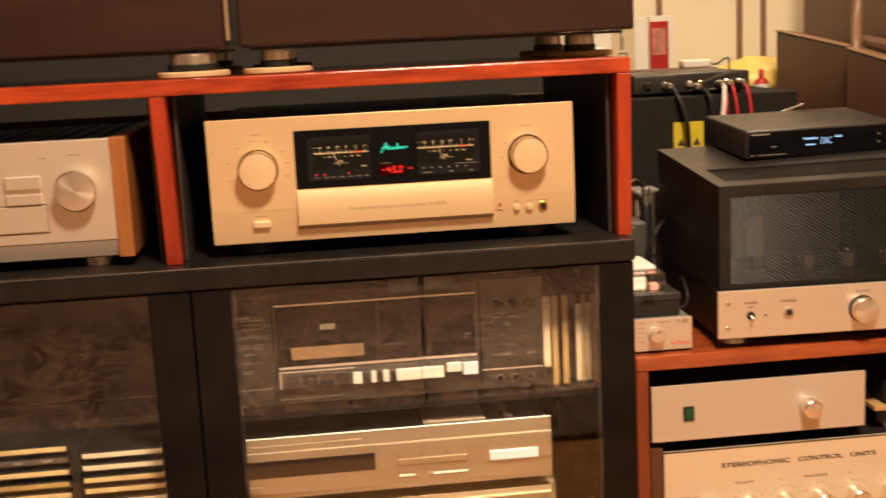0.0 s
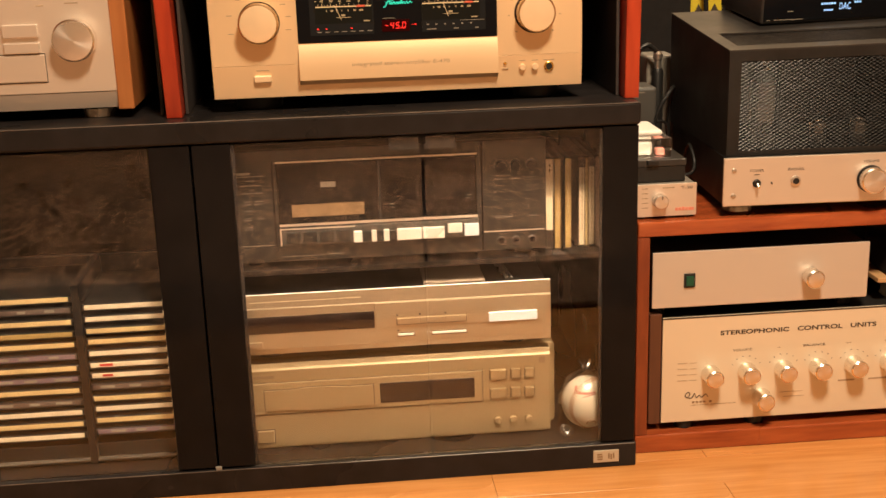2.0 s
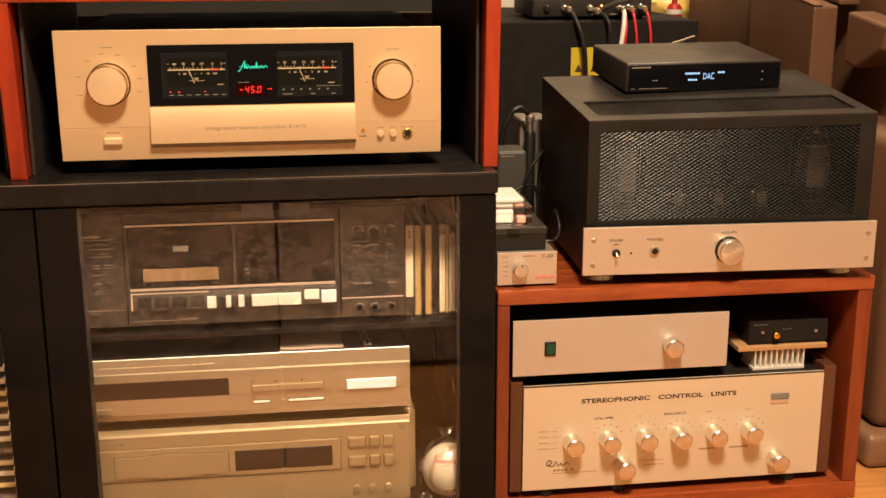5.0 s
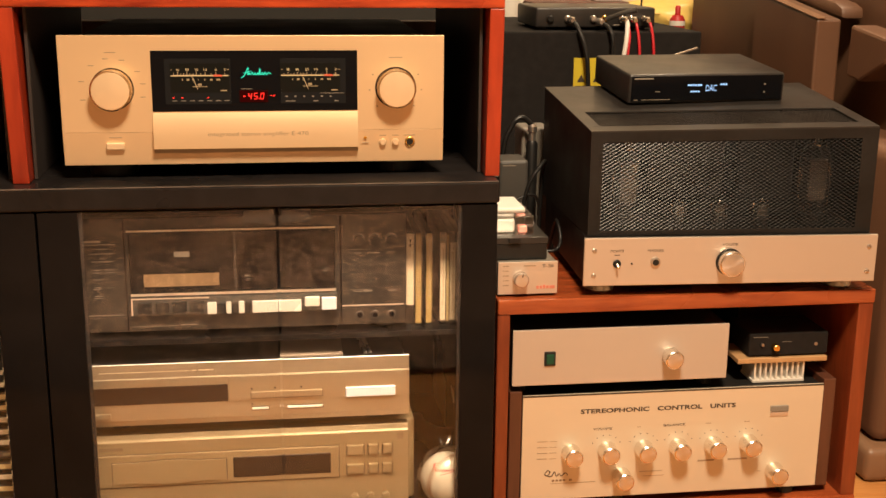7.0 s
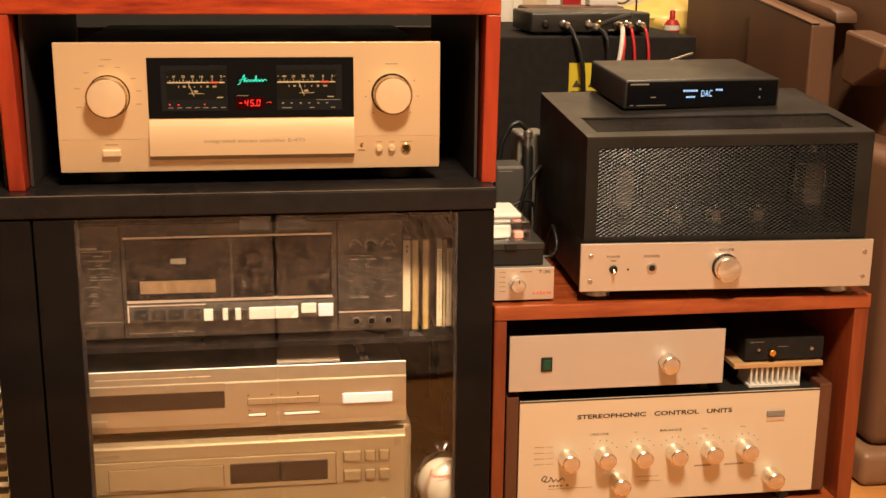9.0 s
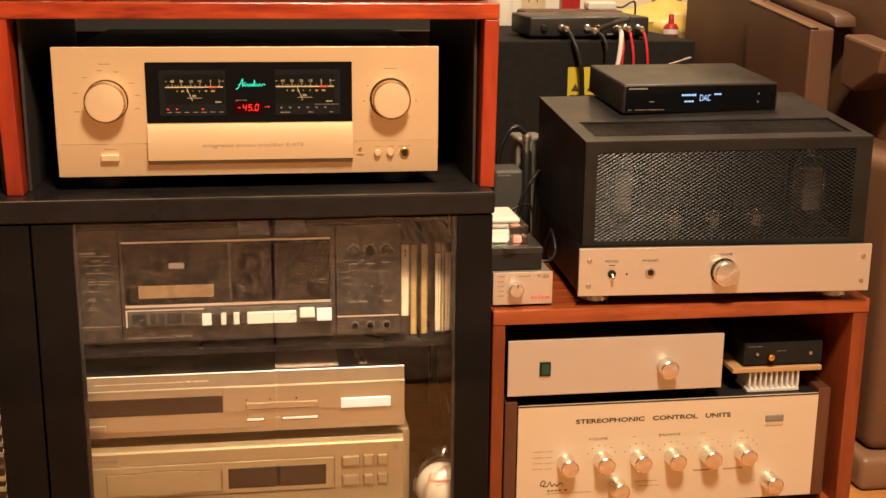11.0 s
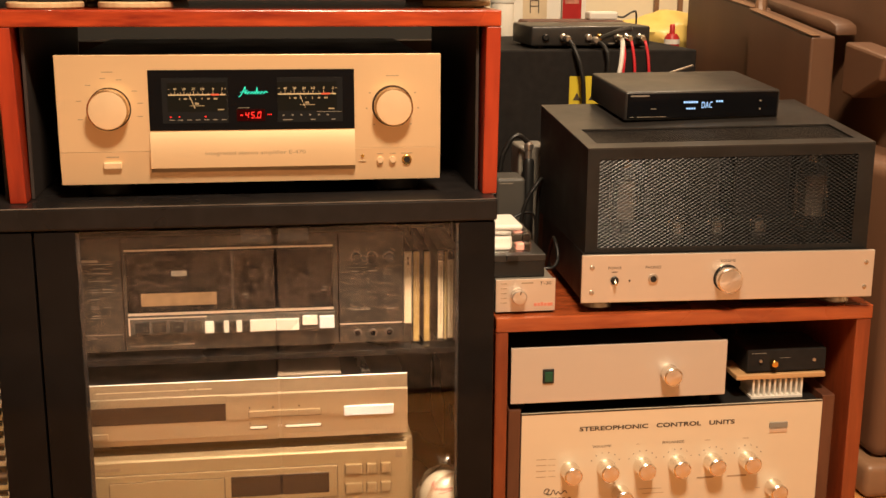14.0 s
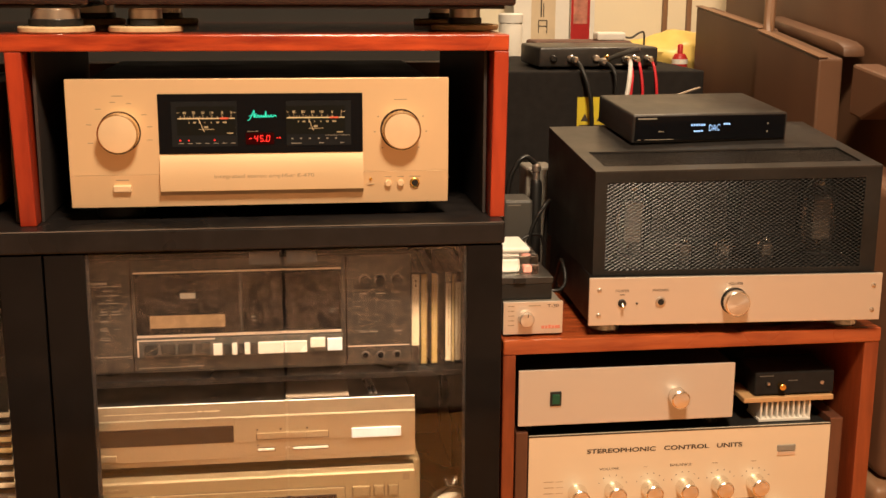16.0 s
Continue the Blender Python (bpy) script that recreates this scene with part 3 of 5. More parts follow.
    # the lower flap, proud of the front and raked back at its foot
    fl = part("lower_flap", prism([(-0.0012, 0.5805), (0.004, 0.5805), (0.004, 0.5305), (-0.0015, 0.5305), (-0.0078, 0.5365)] + [(-0.0078 + 0.0066 * k ** 2.2, 0.5365 + 0.044 * k) for k in (0.15, 0.3, 0.45, 0.6, 0.75, 0.88)], -0.1245, 0.1245), GOLD, a, "champagne gold curved flap", smooth=True)
    text("printed_line", "integrated stereo amplifier E-470", 0.002, -0.0070, 0.5535, 0.122, 0.0062, INK_SOFT, fl)
    knob("selector_knob", -0.171, -0.0005, 0.609, 0.0245, 0.0195, KNOB_SIDE_GOLD, a, cap=GOLD_KNOB)
    knob("volume_knob", 0.172, -0.0005, 0.609, 0.0238, 0.0195, KNOB_SIDE_GOLD, a, cap=GOLD_KNOB)
    for cx in (-0.171, 0.172):
        part("knob_recess", lathe([(0.0256, 0), (0.0256, 0.0004), (0.0253, 0.0005)], (cx, 0.0, 0.609), "y", 48), GOLD_DARK, a)
    marks = []
    for deg in (-110, -75, -40, -10, 20, 55, 80, 105):
        x, z = -0.171 + 0.037 * math.sin(radians(deg)), 0.609 + 0.037 * math.cos(radians(deg))
        marks.append((x - 0.0032, x + 0.0032, z - 0.0005, z + 0.0005))
    for deg in (-135, -95, -60, 60, 95, 135):
        x, z = 0.172 + 0.0325 * math.sin(radians(deg)), 0.609 + 0.0325 * math.cos(radians(deg))
        marks.append((x - 0.001, x + 0.001, z - 0.0008, z + 0.0008))
    marks += [(0.164, 0.180, 0.6458, 0.6468), (-0.178, -0.165, 0.6525, 0.6535), (-0.178, -0.163, 0.5495, 0.5507), (0.152, 0.160, 0.5487, 0.5497), (0.168, 0.176, 0.5487, 0.5497), (0.183, 0.197, 0.5487, 0.5497), (0.130, 0.138, 0.5395, 0.5405)]
    low = [m for m in marks if m[2] < 0.556]
    marks = [m for m in marks if m[2] > 0.556]
    bars("lower_print", low, 0.0012, INK_SOFT, f, 0.001)
    bars("panel_print", marks, 0.0, INK_SOFT, f)
    part("power_button", box(-0.1815, -0.1600, -0.0035, 0.004, 0.5355, 0.5440, 0.0012), GOLD_KNOB, a)
    part("indicator_lamp", lathe([(0.002, 0), (0.002, 0.002), (0.0012, 0.0028)], (0.134, 0.0014, 0.5465), "y", 16), GOLD_METAL, a)
    for x in (0.156, 0.172):
        part("push_button", lathe([(0.0042, 0), (0.0042, 0.004), (0.0034, 0.005)], (x, 0.0018, 0.541), "y", 24), GOLD_KNOB, a, smooth=True)
    j = part("headphone_socket", lathe([(0.0062, 0), (0.0062, 0.002), (0.0045, 0.003)], (0.190, 0.0018, 0.541), "y", 28), GOLD_METAL, a, smooth=True)
    part("socket_hole", lathe([(0.0042, 0.0), (0.0042, 0.0002)], (0.190, -0.0012, 0.541), "y", 20), BLACK_PLASTIC, j)
    return a


gold_amplifier()


def silver_amplifier():
    a = thing("silver_amplifier", (-0.56, 0.2, 0.498), "silver amplifier with reddish wooden side panels and metal feet", "amplifier")
    part("case", box(-0.772, -0.351, 0.014, 0.36, 0.512, 0.655, 0.002), BLACK_METAL, a, "black steel case")
    bm = bmesh.new()
    for i in range(16):
        x = -0.755 + i * 0.026
        add_box(bm, x, x + 0.018, 0.03, 0.34, 0.6552, 0.6575)
    part("vent_rib", bm, BLACK_SATIN, a)
    f = part("front_panel", box(-0.771, -0.3505, -0.001, 0.014, 0.533, 0.6595, 0.001), SILVER, a, "brushed silver aluminium front")
    part("lower_strip", prism([(0.0, 0.5325), (0.014, 0.5325), (0.014, 0.512), (0.006, 0.512)], -0.771, -0.3505, 0.0004), SILVER, a)
    for x0, x1 in ((-0.3505, -0.331), (-0.7905, -0.771)):
        part("side_cheek", box(x0, x1, -0.002, 0.36, 0.510, 0.6605, 0.0015), CHEEK, a, "reddish brown wooden side panel")
    knob("volume_knob", -0.393, -0.001, 0.598, 0.0255, 0.02, KNOB_SIDE, a, cap=SILVER_KNOB)
    bars("scale_print", [(-0.402, -0.386, 0.6405, 0.642), (-0.4355, -0.427, 0.6385, 0.640)], -0.001, INK_SOFT, f)
    for x0, x1, z0, z1 in ((-0.479, -0.4365, 0.583, 0.596), (-0.479, -0.4365, 0.602, 0.618)):
        part("push_button", box(x0, x1, -0.006, 0.002, z0, z1, 0.0012), SILVER, a)
    part("trap_door", box(-0.62, -0.4325, -0.0035, 0.002, 0.548, 0.581, 0.001), SILVER, a)
    bars("trap_door_joint", [(-0.62, -0.4315, 0.5815, 0.5825), (-0.62, -0.4315, 0.5465, 0.5475), (-0.4323, -0.4315, 0.5465, 0.5825)], -0.001, INK, f, 0.0003)
    for x in (-0.381, -0.741):
        for y in (0.035, 0.30):
            part("foot", lathe([(0.019, 0), (0.02, 0.001), (0.02, 0.011), (0.017, 0.0145)], (x, y, 0.498), "z", 32), STEEL, a, "turned metal foot", smooth=True)
    return a


silver_amplifier()


def record_player(x0, x1, feet, foot_r, label):
    t = thing("record_player", ((x0 + x1) / 2, 0.2, 0.727), label, "record player")
    part("plinth", box(x0, x1, 0.005, 0.40, 0.7605, 0.90, 0.004), MAROON, t, "dark maroon glossy plinth")
    part("base_board", box(x0 + 0.012, x1 - 0.012, 0.02, 0.39, 0.7565, 0.7602, 0.001), BLACK_PLASTIC, t)
    for x, y in feet:
        fo = part("foot", lathe([(foot_r * 1.02, 0.0), (foot_r * 1.02, 0.005), (foot_r * 0.98, 0.006), (foot_r, 0.0065), (foot_r, 0.0190), (foot_r * 0.94, 0.0195), (foot_r * 0.94, 0.0212)], (x, y, 0.7355), "z", 40), STEEL, t, "polished metal foot", smooth=True)
        part("rubber_ring", lathe([(foot_r * 1.04, 0.0), (foot_r * 1.1, 0.001), (foot_r * 1.1, 0.0075), (foot_r * 1.04, 0.0085)], (x, y, 0.7353), "z", 40), BLACK_PLASTIC, fo)
        whole("cork_disc", lathe([(0.0435, 0), (0.045, 0.0015), (0.045, 0.006), (0.0435, 0.0075)], (x, y, 0.7275), "z", 44), CORK, "pale round pad on the rack under a metal foot", "pad", smooth=True)
    return t


left_player = record_player(-0.70, -0.199, ((-0.243, 0.035), (-0.66, 0.035), (-0.243, 0.34), (-0.66, 0.34)), 0.029, "dark maroon record player on metal feet on the rack")
part("hinge_strip", box(-0.1988, -0.1925, 0.006, 0.05, 0.770, 0.90, 0.0015), CHROME, left_player, "bright metal edge strip")
record_player(-0.183, 0.318, ((-0.138, 0.045), (0.270, 0.115), (-0.138, 0.34), (0.272, 0.34)), 0.0205, "dark maroon record player beside another one")

# ---- gear behind the glass ----


def cassette_deck():
    d = thing("cassette_deck", (0, 0.15, 0.2905), "black cassette deck with silver keys on the cabinet shelf", "cassette deck")
    y = 0.006
    part("case", box(-0.226, 0.184, y + 0.012, 0.28, 0.300, 0.446, 0.002), BLACK_METAL, d)
    f = part("front_panel", box(-0.228, 0.186, y, y + 0.0118, 0.300, 0.4485, 0.0015), DECK_BLACK, d, "black plastic front")
    for x in (-0.2, 0.16):
        for yy in (0.04, 0.25):
            part("foot", lathe([(0.012, 0), (0.012, 0.0095)], (x, yy, 0.2905), "z", 20), BLACK_PLASTIC, d)
    w = part("cassette_door", box(-0.163, 0.094, y - 0.006, y + 0.002, 0.352, 0.432, 0.0015), GLOSS_BLACK, d, "smoked cassette window")
    bars("door_rim", [(-0.164, 0.0945, 0.4318, 0.4338), (-0.163, 0.0945, 0.3485, 0.3515)], y - 0.006, SILVER, w, 0.0008)
    bars("cassette_label", [(-0.146, -0.053, 0.3605, 0.3768)], y - 0.006, TAPE_LABEL, w, 0.0004)
    bars("door_division", [(-0.0335, -0.031, 0.352, 0.431)], y - 0.006, BLACK_PLASTIC, w, 0.0006)
    bars("door_print", [(-0.1075, -0.0885, 0.3985, 0.4055), (-0.020, -0.014, 0.3715, 0.3725), (-0.018, -0.013, 0.3670, 0.3678), (0.080, 0.087, 0.3785, 0.3792), (0.079, 0.085, 0.3750, 0.3757)], y - 0.006, INK_PALE, w)
    part("key_rail", box(-0.163, 0.096, y - 0.008, y + 0.001, 0.3235, 0.3465, 0.001), DARK_GREY, d)
    bars("key_rail_rim", [(-0.163, -0.161, 0.3235, 0.346), (-0.161, -0.066, 0.3445, 0.346)], y - 0.008, SILVER, d, 0.0006)
    for x0, x1 in ((-0.0686, -0.0572), (-0.0451, -0.0387), (-0.0294, -0.0222), (-0.0122, 0.0200), (0.0208, 0.0499)):
        part("key", box(x0, x1, y - 0.0125, y - 0.0005, 0.3240, 0.3392, 0.001), KEY_SILVER, d, "silver piano key")
    for x0, x1 in ((-0.0562, -0.0461), (-0.0377, -0.0304), (-0.0212, -0.0132)):
        part("key", box(x0, x1, y - 0.0112, y - 0.0005, 0.3245, 0.3375, 0.001), BLACK_PLASTIC, d, "black piano key")
    part("record_key", box(0.0543, 0.0732, y - 0.0135, y - 0.0005, 0.3305, 0.3425, 0.001), KEY_SILVER, d, "raised silver key")
    part("pause_key", box(0.0761, 0.0950, y - 0.0125, y - 0.0005, 0.3250, 0.3412, 0.001), PAUSE_KEY, d, "pale bluish key")
    bars("key_mark", [(x, x + 0.003, 0.3335, 0.3342) for x in (-0.146, -0.1245, -0.103, -0.0815)], y - 0.0116, INK_PALE, d)
    for i in range(4):
        part("key", box(-0.155 + i * 0.0215, -0.137 + i * 0.0215, y - 0.0115, y - 0.0005, 0.3265, 0.341, 0.001), BLACK_PLASTIC, d, "black piano key")
    for x in (0.125, 0.145, 0.1665):
        part("knob_ring", lathe([(0.0078, 0), (0.0078, 0.0008), (0.0070, 0.001)], (x, y, 0.4148), "y", 28), RIM_GREY, d, "dull grey ring")
        knob("level_knob", x, y - 0.0008, 0.4148, 0.0064, 0.009, BLACK_PLASTIC, d)
        j = part("socket", lathe([(0.0054, 0), (0.0054, 0.0012), (0.0046, 0.0018)], (x + 0.0005, y, 0.3133), "y", 20), RIM_GREY, d, smooth=True)
        part("socket_hole", lathe([(0.0042, 0), (0.0042, 0.0004)], (x + 0.0005, y - 0.0018, 0.3133), "y", 16), GLOSS_BLACK, j)
    rows = [(-0.2175, -0.197, 0.4175, 0.4205), (-0.2177, -0.179, 0.4148, 0.4157), (-0.203, -0.190, 0.4090, 0.4100), (-0.211, -0.183, 0.4030, 0.4038), (-0.199, -0.193, 0.3968, 0.3975), (-0.210, -0.183, 0.3930, 0.3938)]
    rows += [(-0.207, -0.199, 0.3820, 0.3828), (-0.193, -0.182, 0.3820, 0.3828), (-0.209, -0.198, 0.3785, 0.3792), (-0.194, -0.182, 0.3785, 0.3792), (-0.208, -0.197, 0.3695, 0.3703), (-0.208, -0.199, 0.3600, 0.3606), (-0.209, -0.198, 0.3575, 0.3582), (-0.192, -0.183, 0.3590, 0.3596), (-0.208, -0.197, 0.3480, 0.3487), (-0.209, -0.197, 0.3450, 0.3457), (-0.2182, -0.172, 0.3224, 0.3233), (-0.211, -0.203, 0.3185, 0.3190), (-0.1633, -0.107, 0.3062, 0.3069), (-0.103, -0.0826, 0.3068, 0.3080)]
    rows += [(0.1183, 0.1285, 0.3957, 0.3967), (0.1394, 0.1519, 0.3957, 0.3967), (0.113, 0.140, 0.4010, 0.4014), (0.161, 0.171, 0.3970, 0.3975), (0.1179, 0.1290, 0.3445, 0.3455), (0.1305, 0.1422, 0.3445, 0.3458), (0.1629, 0.1740, 0.3447, 0.3460), (0.113, 0.142, 0.3470, 0.3473)]
    rows += [(0.117 + 0.0215 * i, 0.120 + 0.0215 * i, z, z + 0.0007) for z in (0.386, 0.379, 0.368, 0.358) for i in range(3)]
    bars("panel_print", rows, y, INK_PALE, f)
    bars("panel_rim", [(0.1031, 0.1830, 0.3254, 0.3268)], y, SILVER, f, 0.0008)
    bars("panel_joint", [(0.1005, 0.1025, 0.301, 0.446), (-0.1695, -0.168, 0.301, 0.446)], y, GLOSS_BLACK, f, 0.0003)
    return d


cassette_deck()


def cd_case(colour_material, label):
    """A closed disc case, spine towards the viewer, its base at the origin: 10 mm thick, 125 mm high, 142 mm deep."""
    c = new("cd_case")
    tagged(c, label, "cd case")
    part("spine_card", box(0.0018, 0.0082, -0.0005, 0.006, 0.003, 0.122, 0.0003, 1), colour_material, c)
    part("tray", box(0.0, 0.010, 0.0, 0.142, 0.0, 0.125, 0.0006, 1), BLACK_PLASTIC, c)
    return c


SPINES = [mat("spine_card_a", (0.66, 0.55, 0.40), 0.4), mat("spine_card_b", (0.36, 0.24, 0.085), 0.5), mat("spine_card_c", (0.56, 0.41, 0.20), 0.4),
          mat("spine_card_d", (0.10, 0.07, 0.06), 0.5), mat("spine_card_e", (0.36, 0.22, 0.16), 0.5), mat("spine_card_f", (0.20, 0.22, 0.20), 0.5), mat("spine_card_g", (0.16, 0.11, 0.14), 0.5), mat("spine_card_h", (0.38, 0.29, 0.27), 0.4)]
SPINE_WORDS = ("white", "olive brown", "cream yellow", "dark", "dull red", "grey green", "dark purple", "greyish mauve")
CASES = [cd_case(m, "closed clear disc case with a %s spine card" % w) for m, w in zip(SPINES, SPINE_WORDS)]
for k, c in enumerate(CASES):
    c["group"] = "disc cases"
# standing beside the deck, some with short cards


def standing_case(x, width, z0, z1, material, label):
    c = thing("cd_case", (x, 0.022, 0.2906), label, "cd case", "disc cases")
    part("spine_card", box(x, x + width, 0.0215, 0.027, z0, z1, 0.0003, 1), material, c)
    part("tray", box(x - 0.0008, x + width + 0.0008, 0.0275, 0.164, 0.2906, 0.4165, 0.0006, 1), BLACK_PLASTIC, c)
    lid = part("clear_lid", box(x - 0.0010, x + width + 0.0010, 0.0185, 0.0207, 0.2906, 0.4165, 0.0004, 1), CLEAR, c, "clear plastic edge")
    lid.visible_shadow = False
    bars("spine_print", [(x + width * 0.40, x + width * 0.62, z1 - 0.010 - 0.0062 * k, z1 - 0.0062 - 0.0062 * k) for k in range(2 if width > 0.008 else 13)], 0.0213, INK_SOFT if width < 0.008 else INK, c, 0.0003)
    return c


standing_case(0.1888, 0.0090, 0.3194, 0.4155, SPINES[0], "standing clear disc case with a short white card")
standing_case(0.2010, 0.0068, 0.2940, 0.4155, SPINES[1], "standing clear disc case with an olive gold spine")
standing_case(0.2150, 0.0068, 0.2940, 0.4155, SPINES[1], "standing clear disc case with an olive gold spine")
standing_case(0.2337, 0.0066, 0.2970, 0.4020, SPINES[0], "standing clear disc case with a speckled cream card")
standing_case(0.2420, 0.0026, 0.2950, 0.4140, SPINES[2], "thin standing disc case with a yellow spine")
standing_case(0.2468, 0.0066, 0.2970, 0.4030, SPINES[0], "standing clear disc case with a speckled cream card")
standing_case(0.2560, 0.0055, 0.2940, 0.4155, SPINES[7], "standing clear disc case with a greyish mauve spine")


def slim_player():
    t = thing("cd_player", (-0.02, 0.15, 0.1586), "slim champagne disc player on another player behind glass", "cd player")
    y, x0, x1 = -0.006, -0.236, 0.1893
    part("case", box(x0 + 0.004, x1 - 0.004, y + 0.0055, 0.32, 0.180, 0.2560, 0.002), BLACK_METAL, t)
    f = part("front_panel", prism([(y, 0.2395), (y + 0.0012, 0.2405), (y + 0.0050, 0.2405), (y + 0.0050, 0.1755), (y + 0.0035, 0.1755), (y + 0.0008, 0.1835), (y, 0.1838)], x0, x1), SLIM_FRONT, t, "pinkish champagne front")
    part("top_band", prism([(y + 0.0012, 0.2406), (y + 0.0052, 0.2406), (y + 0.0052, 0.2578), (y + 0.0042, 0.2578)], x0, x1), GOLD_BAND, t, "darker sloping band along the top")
    # the bevel's highlight is put in as a bright silver strip
    part("top_edge", prism([(y + 0.0038, 0.2579), (y + 0.0060, 0.2579), (y + 0.0060, 0.2585), (y + 0.0046, 0.2587)], x0, x1), KEY_SILVER, t, "thin top edge with its highlight put in as bright silver")
    part("upper_face", box(-0.0460, x1 - 0.0003, y - 0.0014, y + 0.001, 0.2050, 0.2392, 0.0006), SLIM_FRONT, t, "raised upper part of the front")
    part("display_window", box(x0 + 0.006, -0.0468, y - 0.0008, y + 0.002, 0.2055, 0.2288, 0.0004, 1), GOLD_DARK, t, "dark bronze display window")
    yf = y - 0.0014
    for a, b in ((-0.0170, 0.0130), (0.0134, 0.0460), (0.0464, 0.0748)):
        part("push_button", box(a, b, yf - 0.0022, yf + 0.001, 0.2090, 0.2173, 0.0005), SLIM_FRONT, t)
    bars("button_joint", [(-0.0180, 0.0757, 0.2078, 0.2088), (0.0749, 0.0757, 0.2088, 0.2173), (-0.0180, -0.0172, 0.2088, 0.2173)], yf, INK, t, 0.0003)
    for a, b in ((-0.0163, 0.0051), (0.0293, 0.0750)):
        part("push_button", box(a, b, y - 0.0022, y + 0.002, 0.1925, 0.1955, 0.0005), KEY_SILVER, t, "narrow bright key")
        bars("button_joint", [(a - 0.001, b + 0.001, 0.1911, 0.1923), (a - 0.001, b + 0.001, 0.1957, 0.1965), (b + 0.0002, b + 0.001, 0.1923, 0.1957)], y, INK, t, 0.0003)
    part("open_key", box(0.1052, 0.1705, yf - 0.0030, yf + 0.001, 0.2055, 0.2188, 0.001), PAUSE_KEY, t, "wide bright bluish key")
    bars("panel_dot", [(x - 0.0012, x + 0.0012, 0.2205, 0.2228) for x in (-0.0165, 0.0135, 0.0475)], yf, INK, t)
    bars("lower_dot", [(-0.0172, -0.0150, 0.1990, 0.2008)], y, INK, t)
    bars("band_print", [(-0.208, -0.0950, 0.2480, 0.2487), (-0.092, -0.0860, 0.2480, 0.2492), (-0.0835, -0.0640, 0.2480, 0.2492)], y + 0.0028, PALE_LINE, t, 0.0006)
    part("power_button", box(-0.2165, -0.1955, y - 0.002, y + 0.002, 0.1865, 0.1945, 0.0008), SLIM_FRONT, t)
    for x in (-0.19, 0.145):
        for yy in (0.05, 0.27):
            part("foot", lathe([(0.018, 0), (0.018, 0.0218)], (x, yy, 0.1586), "z", 20), BLACK_PLASTIC, t)
    return t


slim_player()


def disc_player():
    d = thing("disc_player", (-0.02, 0.15, 0.034), "tall dull gold disc player with a drawer behind glass", "disc player")
    y, x0, x1 = 0.004, -0.236, 0.190
    part("case", box(x0 - 0.004, x1 + 0.010, y + 0.02, 0.33, 0.040, 0.1585, 0.005), GOLD_DULL, d)
    f = part("front_panel", prism([(y + 0.005, 0.1580), (y + 0.0195, 0.1580), (y + 0.0195, 0.0365), (y + 0.001, 0.0365), (y, 0.040), (y, 0.149), (y + 0.002, 0.1515)], x0, x1, 0.001), GOLD_DULL, d, "dull gold front")
    p = part("drawer_panel", box(-0.232, 0.0957, y - 0.0022, y + 0.002, 0.0868, 0.1318, 0.0012), GOLD_DULL, d, "raised panel round the drawer")
    bars("panel_joint", [(-0.232, 0.0967, 0.0855, 0.0866), (0.0958, 0.0967, 0.0855, 0.1318), (-0.232, 0.0967, 0.1319, 0.1326)], y, GOLD_SHADE, d, 0.0004)
    # the drawer swells in the middle of its upper and lower edge
    bm = bmesh.new()
    xs = [-0.1990 + 0.1460 * k / 24 for k in range(25)]
    swell = [0.0022 * max(0.0, math.cos((k - 12) / 7.0 * math.pi / 2)) ** 1.5 if abs(k - 12) < 7 else 0.0 for k in range(25)]
    front, back = [], []
    for yy, store in ((y - 0.0048, front), (y - 0.002, back)):
        store.append([bm.verts.new((x, yy, 0.0935 - q)) for x, q in zip(xs, swell)])
        store.append([bm.verts.new((x, yy, 0.1218 + q)) for x, q in zip(xs, swell)])
    for k in range(24):
        bm.faces.new((front[0][k], front[0][k + 1], front[1][k + 1], front[1][k]))
        bm.faces.new((front[1][k], front[1][k + 1], back[1][k + 1], back[1][k]))
        bm.faces.new((back[0][k], back[0][k + 1], front[0][k + 1], front[0][k]))
    for k in (0, 24):
        bm.faces.new((front[0][k], front[1][k], back[1][k], back[0][k]))
    bmesh.ops.recalc_face_normals(bm, faces=bm.faces[:])
    part("disc_drawer", bm, GOLD_DULL, d, "drawer front with a swelling edge")
    bars("drawer_joint", [(-0.2002, -0.1992, 0.0925, 0.1228), (-0.0528, -0.0516, 0.0925, 0.1228)], y - 0.0022, GOLD_SHADE, p, 0.0003)
    bm = bmesh.new()
    for k in range(24):
        x, b, q = xs[k], xs[k + 1], (swell[k] + swell[k + 1]) / 2
        add_box(bm, x, b, y - 0.0026, y - 0.0020, 0.1219 + q, 0.1227 + q)
        add_box(bm, x, b, y - 0.0026, y - 0.0020, 0.0925 - q, 0.0934 - q)
    part("drawer_gap", bm, GOLD_SHADE, p)
    part("display_window", box(-0.0438, 0.0850, y - 0.0028, y - 0.001, 0.0938, 0.1228, 0.0006, 1), GOLD_DARK, d, "dark bronze display window")
    for z in (0.1176, 0.0900):
        for a, b in ((0.1065, 0.1292), (0.1353, 0.1483), (0.1544, 0.1674)):
            part("push_button", box(a, b, y - 0.004, y + 0.001, z, z + 0.0145, 0.0015), GOLD_DULL, d)
            bars("button_joint", [(a - 0.001, b + 0.001, z - 0.001, z), (b, b + 0.001, z, z + 0.0145), (a - 0.001, a, z, z + 0.0145)], y, GOLD_SHADE, d, 0.0003)
    for x in (0.1165, 0.138, 0.1590):
        knob("small_knob", x, y, 0.0575, 0.0050, 0.005, GOLD_DULL, d)
